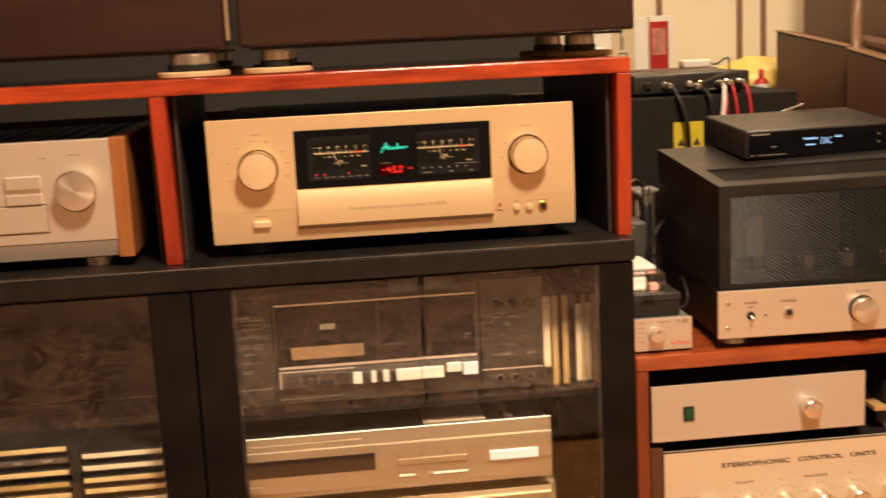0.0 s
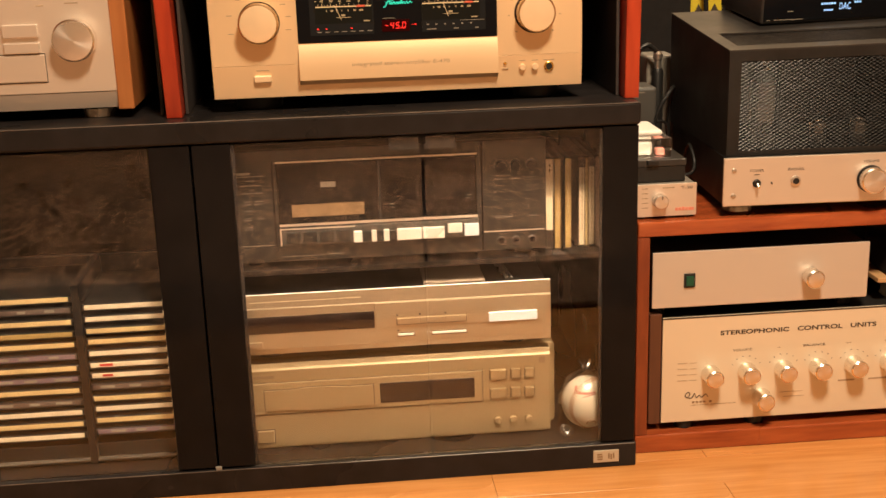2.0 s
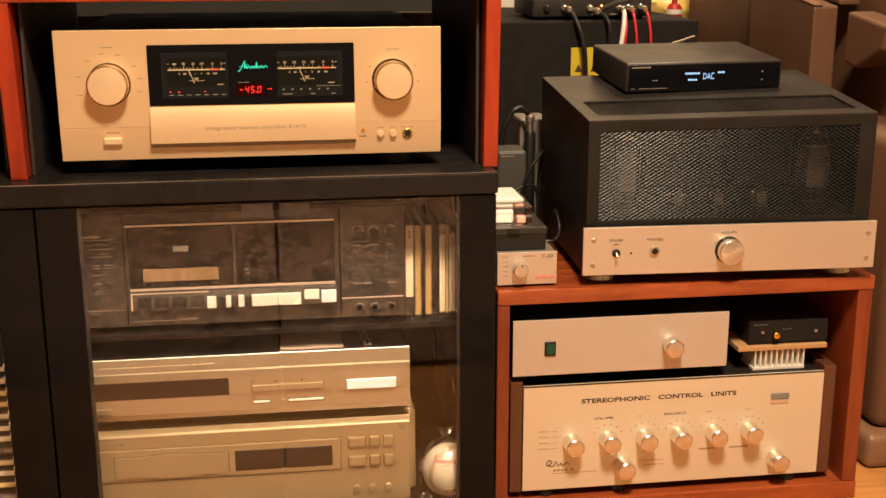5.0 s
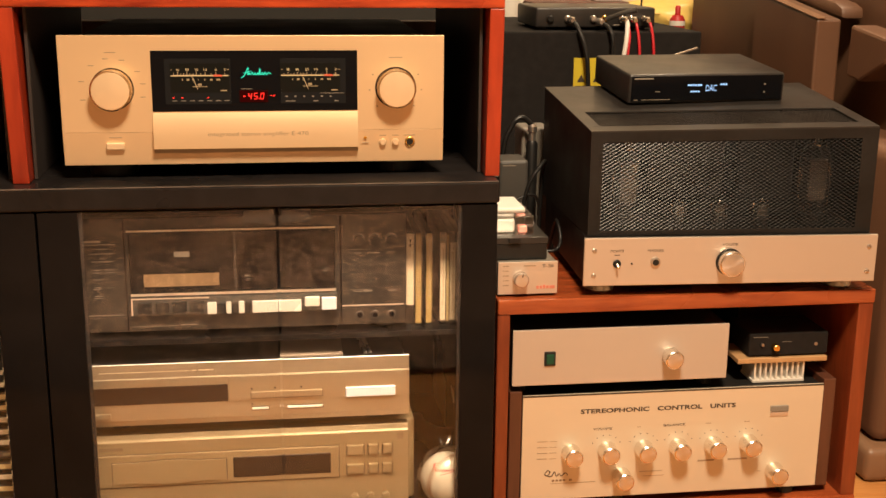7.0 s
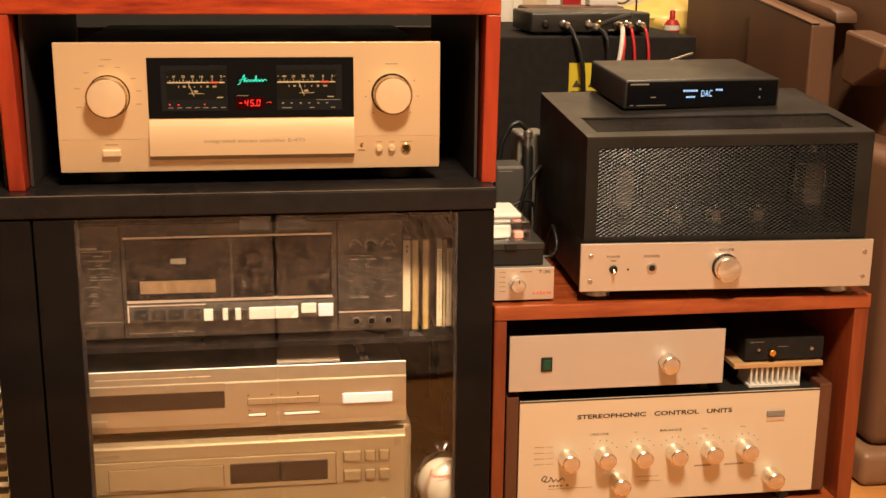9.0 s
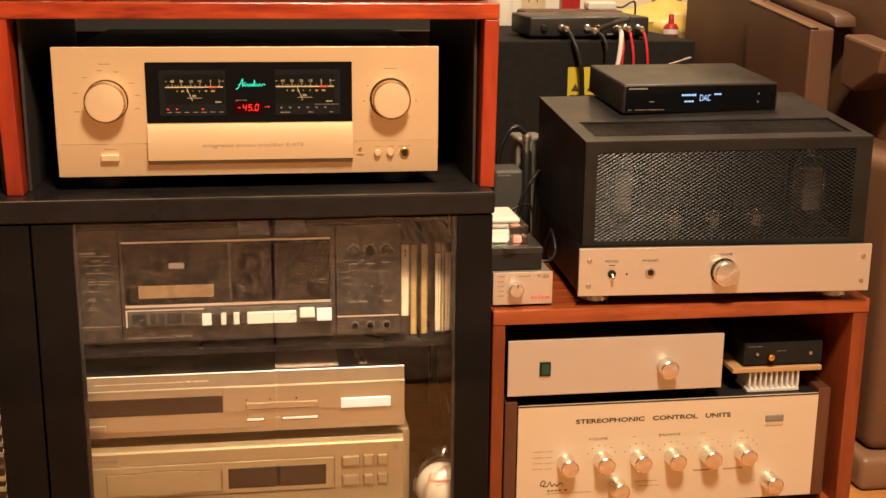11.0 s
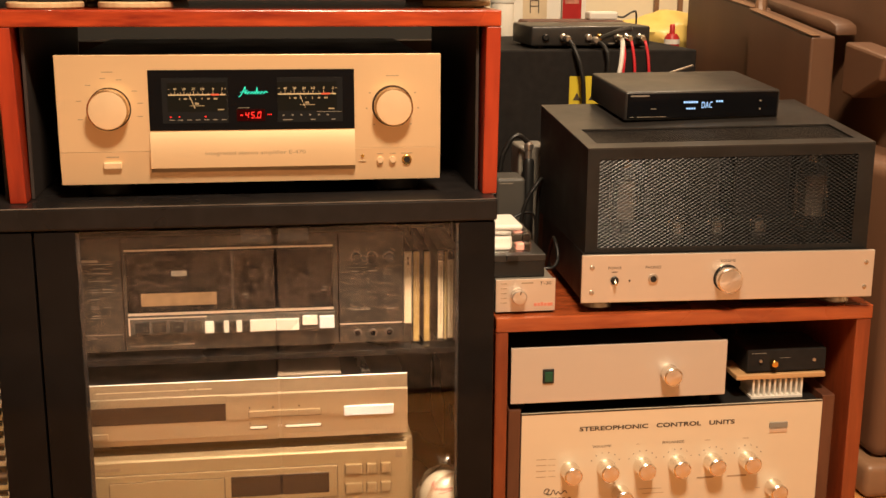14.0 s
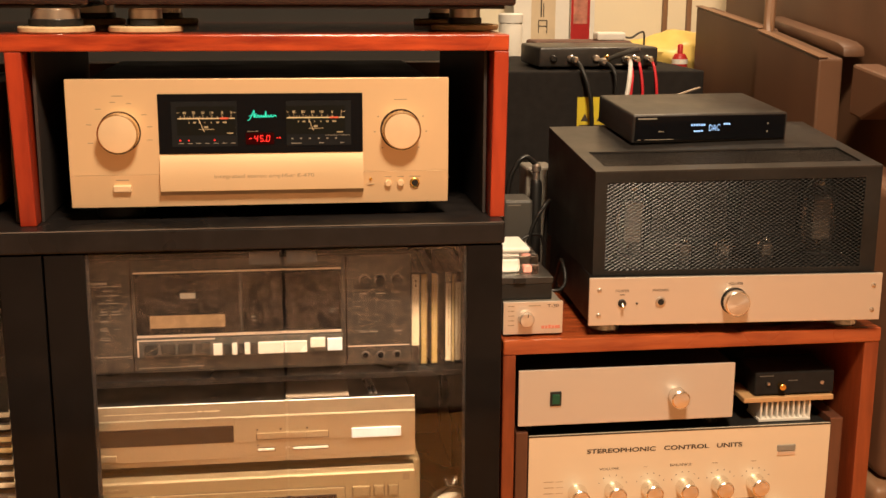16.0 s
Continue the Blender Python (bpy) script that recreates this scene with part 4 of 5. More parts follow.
    part("power_button", box(-0.212, -0.190, y - 0.003, y + 0.002, 0.0455, 0.063, 0.001), GOLD_DULL, d)
    bars("power_joint", [(-0.2135, -0.1885, 0.0635, 0.0645), (-0.2135, -0.1885, 0.0440, 0.0450), (-0.2135, -0.2125, 0.044, 0.0645), (-0.1895, -0.1885, 0.044, 0.0645)], y, INK, f, 0.0003)
    bars("maker_mark", [(0.174, 0.183, 0.137, 0.147), (-0.226, -0.185, 0.1380, 0.1425)], y, MARK_BROWN, f)
    for x in (-0.19, 0.15):
        for yy in (0.05, 0.28):
            part("foot", lathe([(0.02, 0), (0.02, 0.006)], (x, yy, 0.0342), "z", 20), BLACK_PLASTIC, d)
    return d


disc_player()
whole("flat_case", box(0.021, 0.1035, 0.010, 0.092, 0.2562, 0.2592, 0.0008), mat("grey_brown_card", (0.42, 0.32, 0.24), 0.3), "flat grey-brown sleeve lying on the disc player", "sleeve")
for i in range(2):
    whole("stylus_brush", tube([(0.1325 + i * 0.0065, 0.010, 0.2592), (0.1285 + i * 0.0065, 0.06, 0.2592), (0.1235 + i * 0.0065, 0.12, 0.2592)], 0.0026, 8), STEEL, "thin metal rod lying on the disc player", "rod", smooth=True)


def bagged_ball():
    b = thing("baseball", (0.2435, 0.012, 0.034), "white stitched baseball with red print in a clear bag", "ball")
    c, r = Vector((0.2435, 0.012, 0.0725)), 0.0362
    bm = bmesh.new()
    bmesh.ops.create_uvsphere(bm, u_segments=56, v_segments=36, radius=r)
    bmesh.ops.translate(bm, vec=c, verts=bm.verts[:])
    ball = part("ball", bm, LEATHER_WHITE, b, "white leather ball", smooth=True)
    # the seam: a curve round the face that looks forwards, crossed by slanting stitches
    axis = Vector((0.56, -0.82, 0.05)).normalized()
    u = axis.cross(Vector((0, 0, 1))).normalized()
    w = axis.cross(u)
    bm = bmesh.new()
    for i in range(64):
        a = 2 * math.pi * i / 64
        spread = radians(78 + 6 * math.cos(2 * a))
        p = math.cos(spread) * axis + math.sin(spread) * (math.cos(a) * u + math.sin(a) * w)
        side = (axis - axis.dot(p) * p).normalized()
        along = side.cross(p)
        for sign in (1, -1):
            d = (side * sign + along * 0.55).normalized() * 0.0042
            e = p.cross(d).normalized() * 0.00055
            base = c + p * (r + 0.0001)
            v = [bm.verts.new(base + q + p * h) for h in (0.0, 0.0005) for q in (-e, e, e + d, d - e)]
            for k in ((4, 5, 6, 7), (0, 1, 5, 4), (1, 2, 6, 5), (2, 3, 7, 6), (3, 0, 4, 7)):
                bm.faces.new([v[n] for n in k])
    part("stitching", bm, STITCH, ball, "dull reddish stitching")

    def on_ball(x, z):
        q = r * r - (x - c.x) ** 2 - (z - c.z) ** 2
        return (x, c.y - math.sqrt(max(q, 0)) - 0.0003, z)

    sign = [(0.2265, 0.0790), (0.2285, 0.0860), (0.2310, 0.0880), (0.2290, 0.0840), (0.2320, 0.0805), (0.2335, 0.0835), (0.2350, 0.0810), (0.2375, 0.0835), (0.2385, 0.0808), (0.2405, 0.0838), (0.2420, 0.0808), (0.2440, 0.0838), (0.2450, 0.0812), (0.2475, 0.0840), (0.2490, 0.0815), (0.2520, 0.0845), (0.2535, 0.0820)]
    part("red_print", tube([on_ball(x - 0.0050, z + 0.0135) for x, z in sign], 0.0006, 6, 4), RED, ball)
    part("red_print", tube([on_ball(0.2300 + 0.0024 * k, 0.0905 + 0.0006 * k) for k in range(9)], 0.0005, 6, 3), RED, ball)
    part("brown_mark", tube([on_ball(0.2425 + 0.006 * math.cos(0.4 * k), 0.0525 + 0.006 * math.sin(0.4 * k)) for k in range(9)], 0.0012, 6, 3), MARK_BROWN, ball)
    rnd = random.Random(4)
    bm = bmesh.new()
    steps, rows_ = 36, 24
    rings = []
    for j in range(rows_):
        h = j / (rows_ - 1)
        z = 0.0345 + h * 0.0985
        if z < 0.085:
            rr = 0.0385 + 0.004 * (1 - (z - 0.0345) / 0.05) ** 2
        else:
            rr = max(0.0035, 0.0385 * math.sqrt(max(0.0, 1 - ((z - 0.078) / 0.041) ** 2)))
        if z > 0.122:
            rr = 0.0035 + (z - 0.122) * 0.55
        ring = []
        for i in range(steps):
            a = 2 * math.pi * i / steps
            q = rr * (1 + 0.035 * math.sin(5 * a + 60 * z) + 0.03 * math.sin(9 * a - 90 * z) + rnd.uniform(-0.03, 0.03))
            x = 0.2435 + q * math.cos(a) - (0.004 if z > 0.118 else 0.0)
            ring.append(bm.verts.new((min(0.2785, x), 0.012 + max(-0.048, q * math.sin(a)), z)))
        rings.append(ring)
    for a, q in zip(rings, rings[1:]):
        for i in range(steps):
            bm.faces.new((a[i], a[(i + 1) % steps], q[(i + 1) % steps], q[i]))
    bag = part("plastic_bag", bm, BAG_FILM, b, "crumpled clear plastic bag with a twisted neck", smooth=True)
    bag.visible_shadow = False
    # the loose foot of the bag, folded out beside the player
    bm = bmesh.new()
    bmesh.ops.create_icosphere(bm, subdivisions=3, radius=1.0)
    for v in bm.verts:
        k = 1 + 0.35 * noise.noise(v.co * 2.5)
        v.co = Vector((0.2100 + v.co.x * 0.009 * k, -0.010 + v.co.y * 0.012 * k, max(0.0345, 0.0400 + v.co.z * 0.0075 * k)))
    fold = part("bag_fold", bm, BAG_FILM, b, "crumpled clear plastic fold", smooth=True)
    fold.visible_shadow = False
    return b


bagged_ball()


def disc_tower(x0, label):
    """A slotted black tower for disc cases laid flat."""
    t = thing("disc_tower", (x0 + 0.07, 0.07, 0.034), label, "disc rack", "disc towers")
    for a, b in ((x0 - 0.006, x0 + 0.0005), (x0 + 0.1275, x0 + 0.134)):
        part("side_panel", box(a, b, -0.004, 0.145, 0.034, 0.285, 0.001), BLACK_PLASTIC, t)
    part("back_panel", box(x0 + 0.0005, x0 + 0.1275, 0.145, 0.15, 0.034, 0.285), BLACK_PLASTIC, t)
    part("base", box(x0 + 0.0005, x0 + 0.1275, 0.002, 0.1445, 0.034, 0.062, 0.001), BLACK_PLASTIC, t)
    part("base_lip", box(x0 + 0.0005, x0 + 0.1275, -0.007, 0.0015, 0.0400, 0.0425, 0.0006), RIM_GREY, t)
    for i in range(13):
        z = 0.0770 + i * 0.0159
        part("slot_rib", box(x0 + 0.0005, x0 + 0.0035, 0.004, 0.140, z - 0.0074, z - 0.0060), BLACK_PLASTIC, t)
    return t


for x0, first, step, pattern in ((-0.4260, 0.0802, 0.0158, (6, 2, 0, 2, 3, 0, 0, 0, 2, 2, 0, 0)), (-0.5635, 0.0770, 0.0159, (0, 2, 0, 3, 2, 6, 2, 6, 2, 1, 2, 3, 2)), (-0.7010, 0.0785, 0.0159, (2, 0, 3, 4, 0, 2, 5, 0, 6, 2, 0, 3))):
    disc_tower(x0, "slotted black plastic tower of lying disc cases")
    for i, k in enumerate(pattern):
        z = first - 0.005 + i * step
        m = Matrix.Translation((x0 + 0.0015, -0.003 + 0.0015 * ((i * 7) % 3), z)) @ Matrix.Rotation(radians(90), 4, "Y") @ Matrix.Translation((-0.010, 0, 0))
        c = copy_thing(CASES[k], m)
        if k in (3, 6) or (i, k) in ((5, 0), (6, 0)):
            rnd = random.Random(i * 10 + k)
            for q in range(3):
                u = 0.012 + q * 0.036 + rnd.uniform(0, 0.01)
                bm = bmesh.new()
                add_box(bm, 0.0032, 0.0066, -0.0009, 0.0, u, u + rnd.uniform(0.010, 0.022))
                o = link("spine_print", bm, INK_PALE if k in (3, 6) else RED)
                o.parent = c
                if k not in (3, 6) and q == 0:
                    break
for c in CASES:
    for o in list(c.children_recursive):
        bpy.data.objects.remove(o)
    bpy.data.objects.remove(c)

# ---- gear in and on the low rack ----


def control_unit():
    c = thing("preamplifier", (0.56, 0.15, 0.026), "silver stereophonic control unit with eight turned knobs, wooden sides", "preamplifier")
    y = -0.004
    f = part("front_panel", box(0.3445, 0.7735, y, y + 0.004, 0.0385, 0.1925, 0.0006), PANEL_SILVER, c, "satin silver front panel")
    part("case", box(0.346, 0.772, y + 0.0045, 0.27, 0.0385, 0.190, 0.001), BLACK_METAL, c)
    bars("top_rim", [(0.3445, 0.7735, 0.1905, 0.1925)], y, INK, f, 0.0003)
    for x0, x1 in ((0.3265, 0.3437), (0.7743, 0.7925)):
        part("side_panel", box(x0, x1, y + 0.002, 0.275, 0.0365, 0.1985, 0.0015), WALNUT, c, "dark walnut side panel")
    for x in (0.38, 0.483, 0.735):
        for yy in (0.012, 0.23):
            part("foot", lathe([(0.012, 0), (0.0125, 0.003), (0.011, 0.0125)], (x, yy, 0.026), "z", 20), BLACK_PLASTIC, c)
    text("title", "STEREOPHONIC   CONTROL   UNITS", 0.5355, y, 0.167, 0.221, 0.0066, INK, f, bold=0.028)
    text("knob_title", "VOLUME", 0.457, y, 0.1405, 0.027, 0.0034, INK, f)
    text("knob_title", "BALANCE", 0.559, y, 0.1415, 0.031, 0.0034, INK, f)
    bars("knob_print", [(0.506, 0.511, 0.1405, 0.1412), (0.604, 0.612, 0.141, 0.1418), (0.66, 0.668, 0.141, 0.1418), (0.596, 0.620, 0.0845, 0.087), (0.640, 0.668, 0.0845, 0.087), (0.512, 0.545, 0.0735, 0.0742), (0.518, 0.548, 0.0665, 0.0672), (0.683, 0.69, 0.065, 0.0657)] +
         [(0.366, 0.380, z, z + 0.001) for z in (0.125, 0.1165, 0.108, 0.0995)] + [(0.383, 0.393, z, z + 0.0006) for z in (0.125, 0.1165, 0.108, 0.0995)], y, INK_SOFT, f)
    dots = []
    for cx in (0.463, 0.516, 0.566, 0.617, 0.668):
        for deg in (-60, -36, -12, 12, 36, 60):
            x, z = cx + 0.0225 * math.sin(radians(deg)), 0.1085 + 0.0225 * math.cos(radians(deg))
            dots.append((x - 0.0006, x + 0.0006, z - 0.0006, z + 0.0006))
    bars("knob_dot", dots, y, INK, f)
    # a plain flourish and bars stand for the maker's sign
    part("maker_flourish", tube([(0.381, y - 0.0003, 0.074), (0.385, y - 0.0003, 0.080), (0.381, y - 0.0003, 0.082), (0.378, y - 0.0003, 0.076), (0.387, y - 0.0003, 0.0735), (0.391, y - 0.0003, 0.080), (0.394, y - 0.0003, 0.0735), (0.398, y - 0.0003, 0.077), (0.401, y - 0.0003, 0.0735), (0.407, y - 0.0003, 0.078), (0.410, y - 0.0003, 0.074)], 0.0006, 5), INK, f)
    bars("maker_print", [(0.3880 + 0.0052 * i, 0.3915 + 0.0052 * i, 0.0655, 0.0682) for i in range(4)] + [(0.4120, 0.4160, 0.0655, 0.0682), (0.386, 0.412, 0.0622, 0.0626), (0.414, 0.450, 0.0622, 0.0626)], y, MARK_BROWN, f)
    part("power_lamp", box(0.697, 0.7235, y - 0.002, y + 0.001, 0.1545, 0.163, 0.0008), GREY, c, "small grey rectangular lamp window")
    part("lamp_sill", box(0.697, 0.7235, y - 0.0012, y + 0.001, 0.1475, 0.1535, 0.0006), SILVER, c)
    for x, z, ang in ((0.413, 0.1075, 200), (0.4645, 0.1085, 190), (0.5165, 0.1085, 180), (0.566, 0.1085, 0), (0.617, 0.109, 170), (0.668, 0.1095, 180), (0.4865, 0.0685, 180), (0.7095, 0.065, 170)):
        knob("control_knob", x, y, z, 0.0125, 0.024, KNOB_SIDE, c, 0.0008, cap=SILVER_KNOB)
    return c


control_unit()


def power_box():
    p = thing("power_supply", (0.478, 0.12, 0.1985), "plain silver-fronted unit with green switch and knob", "power supply")
    y = -0.005
    f = part("front_panel", box(0.3285, 0.6285, y, y + 0.004, 0.208, 0.286, 0.0006), PANEL_GREY, p, "plain silver front")
    part("case", box(0.330, 0.627, y + 0.0045, 0.22, 0.2095, 0.2845, 0.001), BLACK_METAL, p)
    for x in (0.345, 0.61):
        for yy in (0.03, 0.19):
            part("foot", lathe([(0.010, 0), (0.010, 0.0195)], (x, yy, 0.190), "z", 20), BLACK_PLASTIC, p)
    s = part("switch_frame", box(0.3715, 0.387, y - 0.002, y + 0.001, 0.2355, 0.2555, 0.0008), BLACK_PLASTIC, p)
    part("green_rocker", box(0.374, 0.3845, y - 0.0042, y - 0.0015, 0.2385, 0.2525, 0.001), GREEN_ROCKER, s, "green rocker")
    knob("output_knob", 0.5475, y, 0.2425, 0.0128, 0.020, KNOB_SIDE, p, cap=SILVER_KNOB)
    return p


power_box()


def headphone_amplifier():
    y = 0.015
    h = thing("heatsink_block", (0.713, 0.06, 0.190), "ribbed bright metal block on the control unit", "heatsink")
    part("plate", box(0.676, 0.752, y, 0.06, 0.1905, 0.1945, 0.0006), KEY_SILVER, h)
    for i in range(10):
        x = 0.678 + i * 0.0079
        part("fin", box(x, x + 0.0026, y + 0.001, 0.06, 0.1945, 0.2205, 0.0003, 1), KEY_SILVER, h)
    whole("wooden_plate", box(0.651, 0.782, y - 0.004, 0.080, 0.2207, 0.2280, 0.0012), PLY, "thin pale wooden board on the ribbed block", "board")
    a = thing("headphone_amplifier", (0.727, 0.06, 0.2281), "small black headphone amplifier with a gold knob", "amplifier")
    part("case", box(0.667, 0.783, y, 0.095, 0.230, 0.2625, 0.002), BLACK_MATT, a)
    knob("gold_knob", 0.704, y, 0.244, 0.0046, 0.010, GOLD_METAL, a)
    part("socket", lathe([(0.0024, 0), (0.0024, 0.001)], (0.765, y, 0.2455), "y", 20), STEEL, a)
    part("toggle", lathe([(0.002, 0), (0.002, 0.003)], (0.686, y, 0.247), "y", 12), STEEL, a)
    bars("panel_print", [(0.673, 0.694, 0.2575, 0.2581), (0.715, 0.729, 0.2500, 0.2504)], y, GREY, a)
    for x in (0.675, 0.775):
        for yy in (0.025, 0.085):
            part("foot", box(x - 0.004, x + 0.004, yy - 0.004, yy + 0.004, 0.2281, 0.2301), BLACK_PLASTIC, a)


headphone_amplifier()


def lattice(x0, x1, z0, z1, y, pitch, width, thick, slant=30, bow=0.0):
    """A sheet of expanded metal, clipped to a rectangle: two crossing sets of slanting twisted strands, each strand bowed between the crossings."""
    bm = bmesh.new()
    run = (z1 - z0) / math.tan(radians(slant))
    for sign in (1, -1):
        for i in range(int((x1 - x0 + run) / pitch) + 1):
            xs = x0 - run + i * pitch
            lo = xs if sign > 0 else xs + run
            d = run * sign
            ta, tb = (x0 - lo) / d, (x1 - lo) / d
            t0, t1 = max(0.0, min(ta, tb)), min(1.0, max(ta, tb))
            if t1 - t0 < 0.02:
                continue
            n = max(1, round((t1 - t0) * run / (pitch / 2))) if bow else 1
            for k in range(n):
                ends = []
                for q, dy in ((k / n, -bow), ((k + 1) / n, bow)):
                    t = t0 + (t1 - t0) * q
                    xa, za, ya = lo + d * t, z0 + (z1 - z0) * t, y + dy + (0.0003 if sign < 0 else 0.0)
                    ends.append([(xa - width, ya + thick * 0.5 * sign, za), (xa + width, ya - thick * 0.5 * sign, za)])
                (a, b), (e, f) = ends
                v = [bm.verts.new((px, py + back, pz)) for back in (0.0, 0.0004) for px, py, pz in (a, b, f, e)]
                for g in ((0, 1, 2, 3), (7, 6, 5, 4), (0, 4, 5, 1), (1, 5, 6, 2), (2, 6, 7, 3), (3, 7, 4, 0)):
                    bm.faces.new([v[j] for j in g])
    return bm


def valve(x, y, z, r, h, parent, cap=False):
    prof = [(r * 0.72, 0.0), (r * 0.8, h * 0.06), (r, h * 0.25), (r, h * 0.7), (r * 0.7, h * 0.86), (r * 0.25, h * 0.97), (r * 0.06, h)]
    v = part("valve", lathe(prof, (x, y, z), "z", 24), TUBE_GLASS, parent, "glass valve", smooth=True)
    v.visible_shadow = False
    part("valve_plate", box(x - r * 0.45, x + r * 0.45, y - r * 0.3, y + r * 0.3, z + h * 0.2, z + h * 0.68, 0.001), RIM_GREY, v)
    part("valve_base", lathe([(r * 0.85, -0.012), (r * 0.9, -0.010), (r * 0.9, 0.004), (r * 0.7, 0.006)], (x, y, z), "z", 24), BLACK_PLASTIC, v)
    part("getter_cap", lathe([(r * 0.42, h * 0.84), (r * 0.3, h * 0.92), (r * 0.1, h * 0.965)], (x, y, z), "z", 20), CHROME, v, smooth=True)


def valve_amplifier():
    a = thing("valve_amplifier", (0.42, -0.012, 0.332), "black valve amplifier with perforated cage and silver front", "amplifier")
    y = -0.014
    f = part("front_panel", box(0.4185, 0.8175, y, y + 0.005, 0.348, 0.4125, 0.0008), SILVER, a, "satin silver front plate")
    part("chassis", box(0.423, 0.813, y + 0.0055, 0.287, 0.346, 0.4115, 0.0015), BLACK_METAL, a)
    for x in (0.45, 0.785):
        for yy in (0.03, 0.25):
            part("foot", lathe([(0.019, 0), (0.02, 0.002), (0.017, 0.0135)], (x, yy, 0.332), "z", 28), STEEL, a, smooth=True)
    # cage: posts, rails, side sheets and a top with a sunken mesh strip
    c0, c1, cf, cb, ct, cr, cm = 0.4250, 0.8115, 0.0, 0.280, 0.550, 0.5750, 0.110
    cage = part("cage", box(c0, c0 + 0.016, cf, cf + 0.0015, 0.4125, ct - 0.001), BLACK_METAL, a, "black perforated steel cage")
    part("cage_post", box(c1 - 0.022, c1, cf, cf + 0.0015, 0.4125, ct - 0.001), BLACK_METAL, cage)
    part("cage_rail", box(c0 + 0.016, c1 - 0.022, cf, cf + 0.0015, ct - 0.014, ct - 0.001), BLACK_METAL, cage)
    part("cage_rail", box(c0 + 0.016, c1 - 0.022, cf, cf + 0.0015, 0.4125, 0.419), BLACK_METAL, cage)
    part("mesh_sheet", lattice(c0 + 0.016, c1 - 0.022, 0.419, ct - 0.014, cf + 0.0009, 0.0080, 0.00078, 0.00029, 31, 0.0004), MESH_STEEL, cage, "fine black expanded metal sheet")
    slope = lambda q: ct + (cr - ct) * (q - cf) / (cb - cf)
    for x in (c0, c1 - 0.0015):
        part("side_sheet", prism([(cf + 0.0016, 0.4125), (cb, 0.4125), (cb, cr - 0.001), (cf + 0.0016, ct - 0.001)], x, x + 0.0015), BLACK_METAL, cage)
    part("back_sheet", box(c0 + 0.002, c1 - 0.002, cb - 0.0015, cb, 0.4125, cr - 0.001), BLACK_METAL, cage)
    part("top_sheet", prism([(cm, slope(cm) - 0.001), (cb, cr - 0.001), (cb, cr + 0.001), (cm, slope(cm) + 0.001)], c0, c1), BLACK_SATIN, cage)
    part("top_front_lip", prism([(cf, ct - 0.001), (cf + 0.026, slope(0.026) - 0.001), (cf + 0.026, slope(0.026) + 0.001), (cf, ct + 0.001)], c0, c1), BLACK_SATIN, cage)
    for x0, x1 in ((c0, c0 + 0.018), (c1 - 0.018, c1)):
        part("top_side_lip", prism([(0.0262, slope(0.0262) - 0.001), (cm - 0.0002, slope(cm) - 0.001), (cm - 0.0002, slope(cm) + 0.001), (0.0262, slope(0.0262) + 0.001)], x0, x1), BLACK_SATIN, cage)
    bm = lattice(c0 + 0.018, c1 - 0.018, 0.0, cm - 0.026, 0.0, 0.0072, 0.0016, 0.0002)
    bmesh.ops.transform(bm, matrix=Matrix.Translation((0, 0.026, slope(0.026) - 0.0018)) @ Matrix.Rotation(radians(-90) + math.atan2(cr - ct, cb), 4, "X"), verts=bm.verts[:])
    part("top_mesh", bm, BLACK_SATIN, cage, "fine black expanded metal sheet")
    for x, h, r in ((0.489, 0.11, 0.020), (0.752, 0.115, 0.022)):
        valve(x, 0.055, 0.4245, r, h, a)
    for x in (0.556, 0.611, 0.670):
        valve(x, 0.030, 0.4245, 0.0115, 0.030, a)
    for x0, x1 in ((0.45, 0.54), (0.56, 0.68), (0.70, 0.79)):
        part("transformer", box(x0, x1, 0.22, 0.36, 0.4125, 0.535, 0.004), BLACK_METAL, a)
    knob("volume_knob", 0.6145, y, 0.378, 0.0172, 0.017, KNOB_SIDE, a, cap=SILVER_KNOB)
    part("knob_shadow_ring", lathe([(0.0184, 0), (0.0184, 0.0008), (0.018, 0.001)], (0.6145, y, 0.378), "y", 40), BLACK_PLASTIC, a)
    t = part("power_toggle", lathe([(0.0055, 0), (0.0055, 0.002), (0.0045, 0.003)], (0.4625, y, 0.378), "y", 20), BLACK_PLASTIC, a)
    part("toggle_lever", tube([(0.4625, y - 0.003, 0.378), (0.4625, y - 0.010, 0.3745)], 0.0018, 10, 2), CHROME, t)
    j = part("headphone_socket", lathe([(0.0065, 0), (0.0065, 0.0025), (0.005, 0.0032)], (0.514, y, 0.3795), "y", 24), STEEL, a, smooth=True)
    part("socket_hole", lathe([(0.0042, 0), (0.0042, 0.0002)], (0.514, y - 0.0032, 0.3795), "y", 16), BLACK_PLASTIC, j)
    part("pilot_lamp", lathe([(0.0014, 0), (0.0014, 0.0012)], (0.4825, y, 0.3775), "y", 10), INK, a)
    text("print_power", "POWER", 0.4625, y, 0.395, 0.018, 0.0036, INK, f)
    text("print_phones", "PHONES", 0.514, y, 0.395, 0.021, 0.0036, INK, f)
    text("print_volume", "VOLUME", 0.6145, y, 0.402, 0.021, 0.0034, INK, f)
    bars("print_mark", [(0.459, 0.466, 0.389, 0.390)], y, INK, f)
    for x, z in ((0.432, 0.396), (0.432, 0.362), (0.806, 0.396), (0.806, 0.362)):
        part("screw", lathe([(0.0032, 0), (0.0032, 0.001), (0.002, 0.0018)], (x, y, z), "y", 16), STEEL, f, smooth=True)
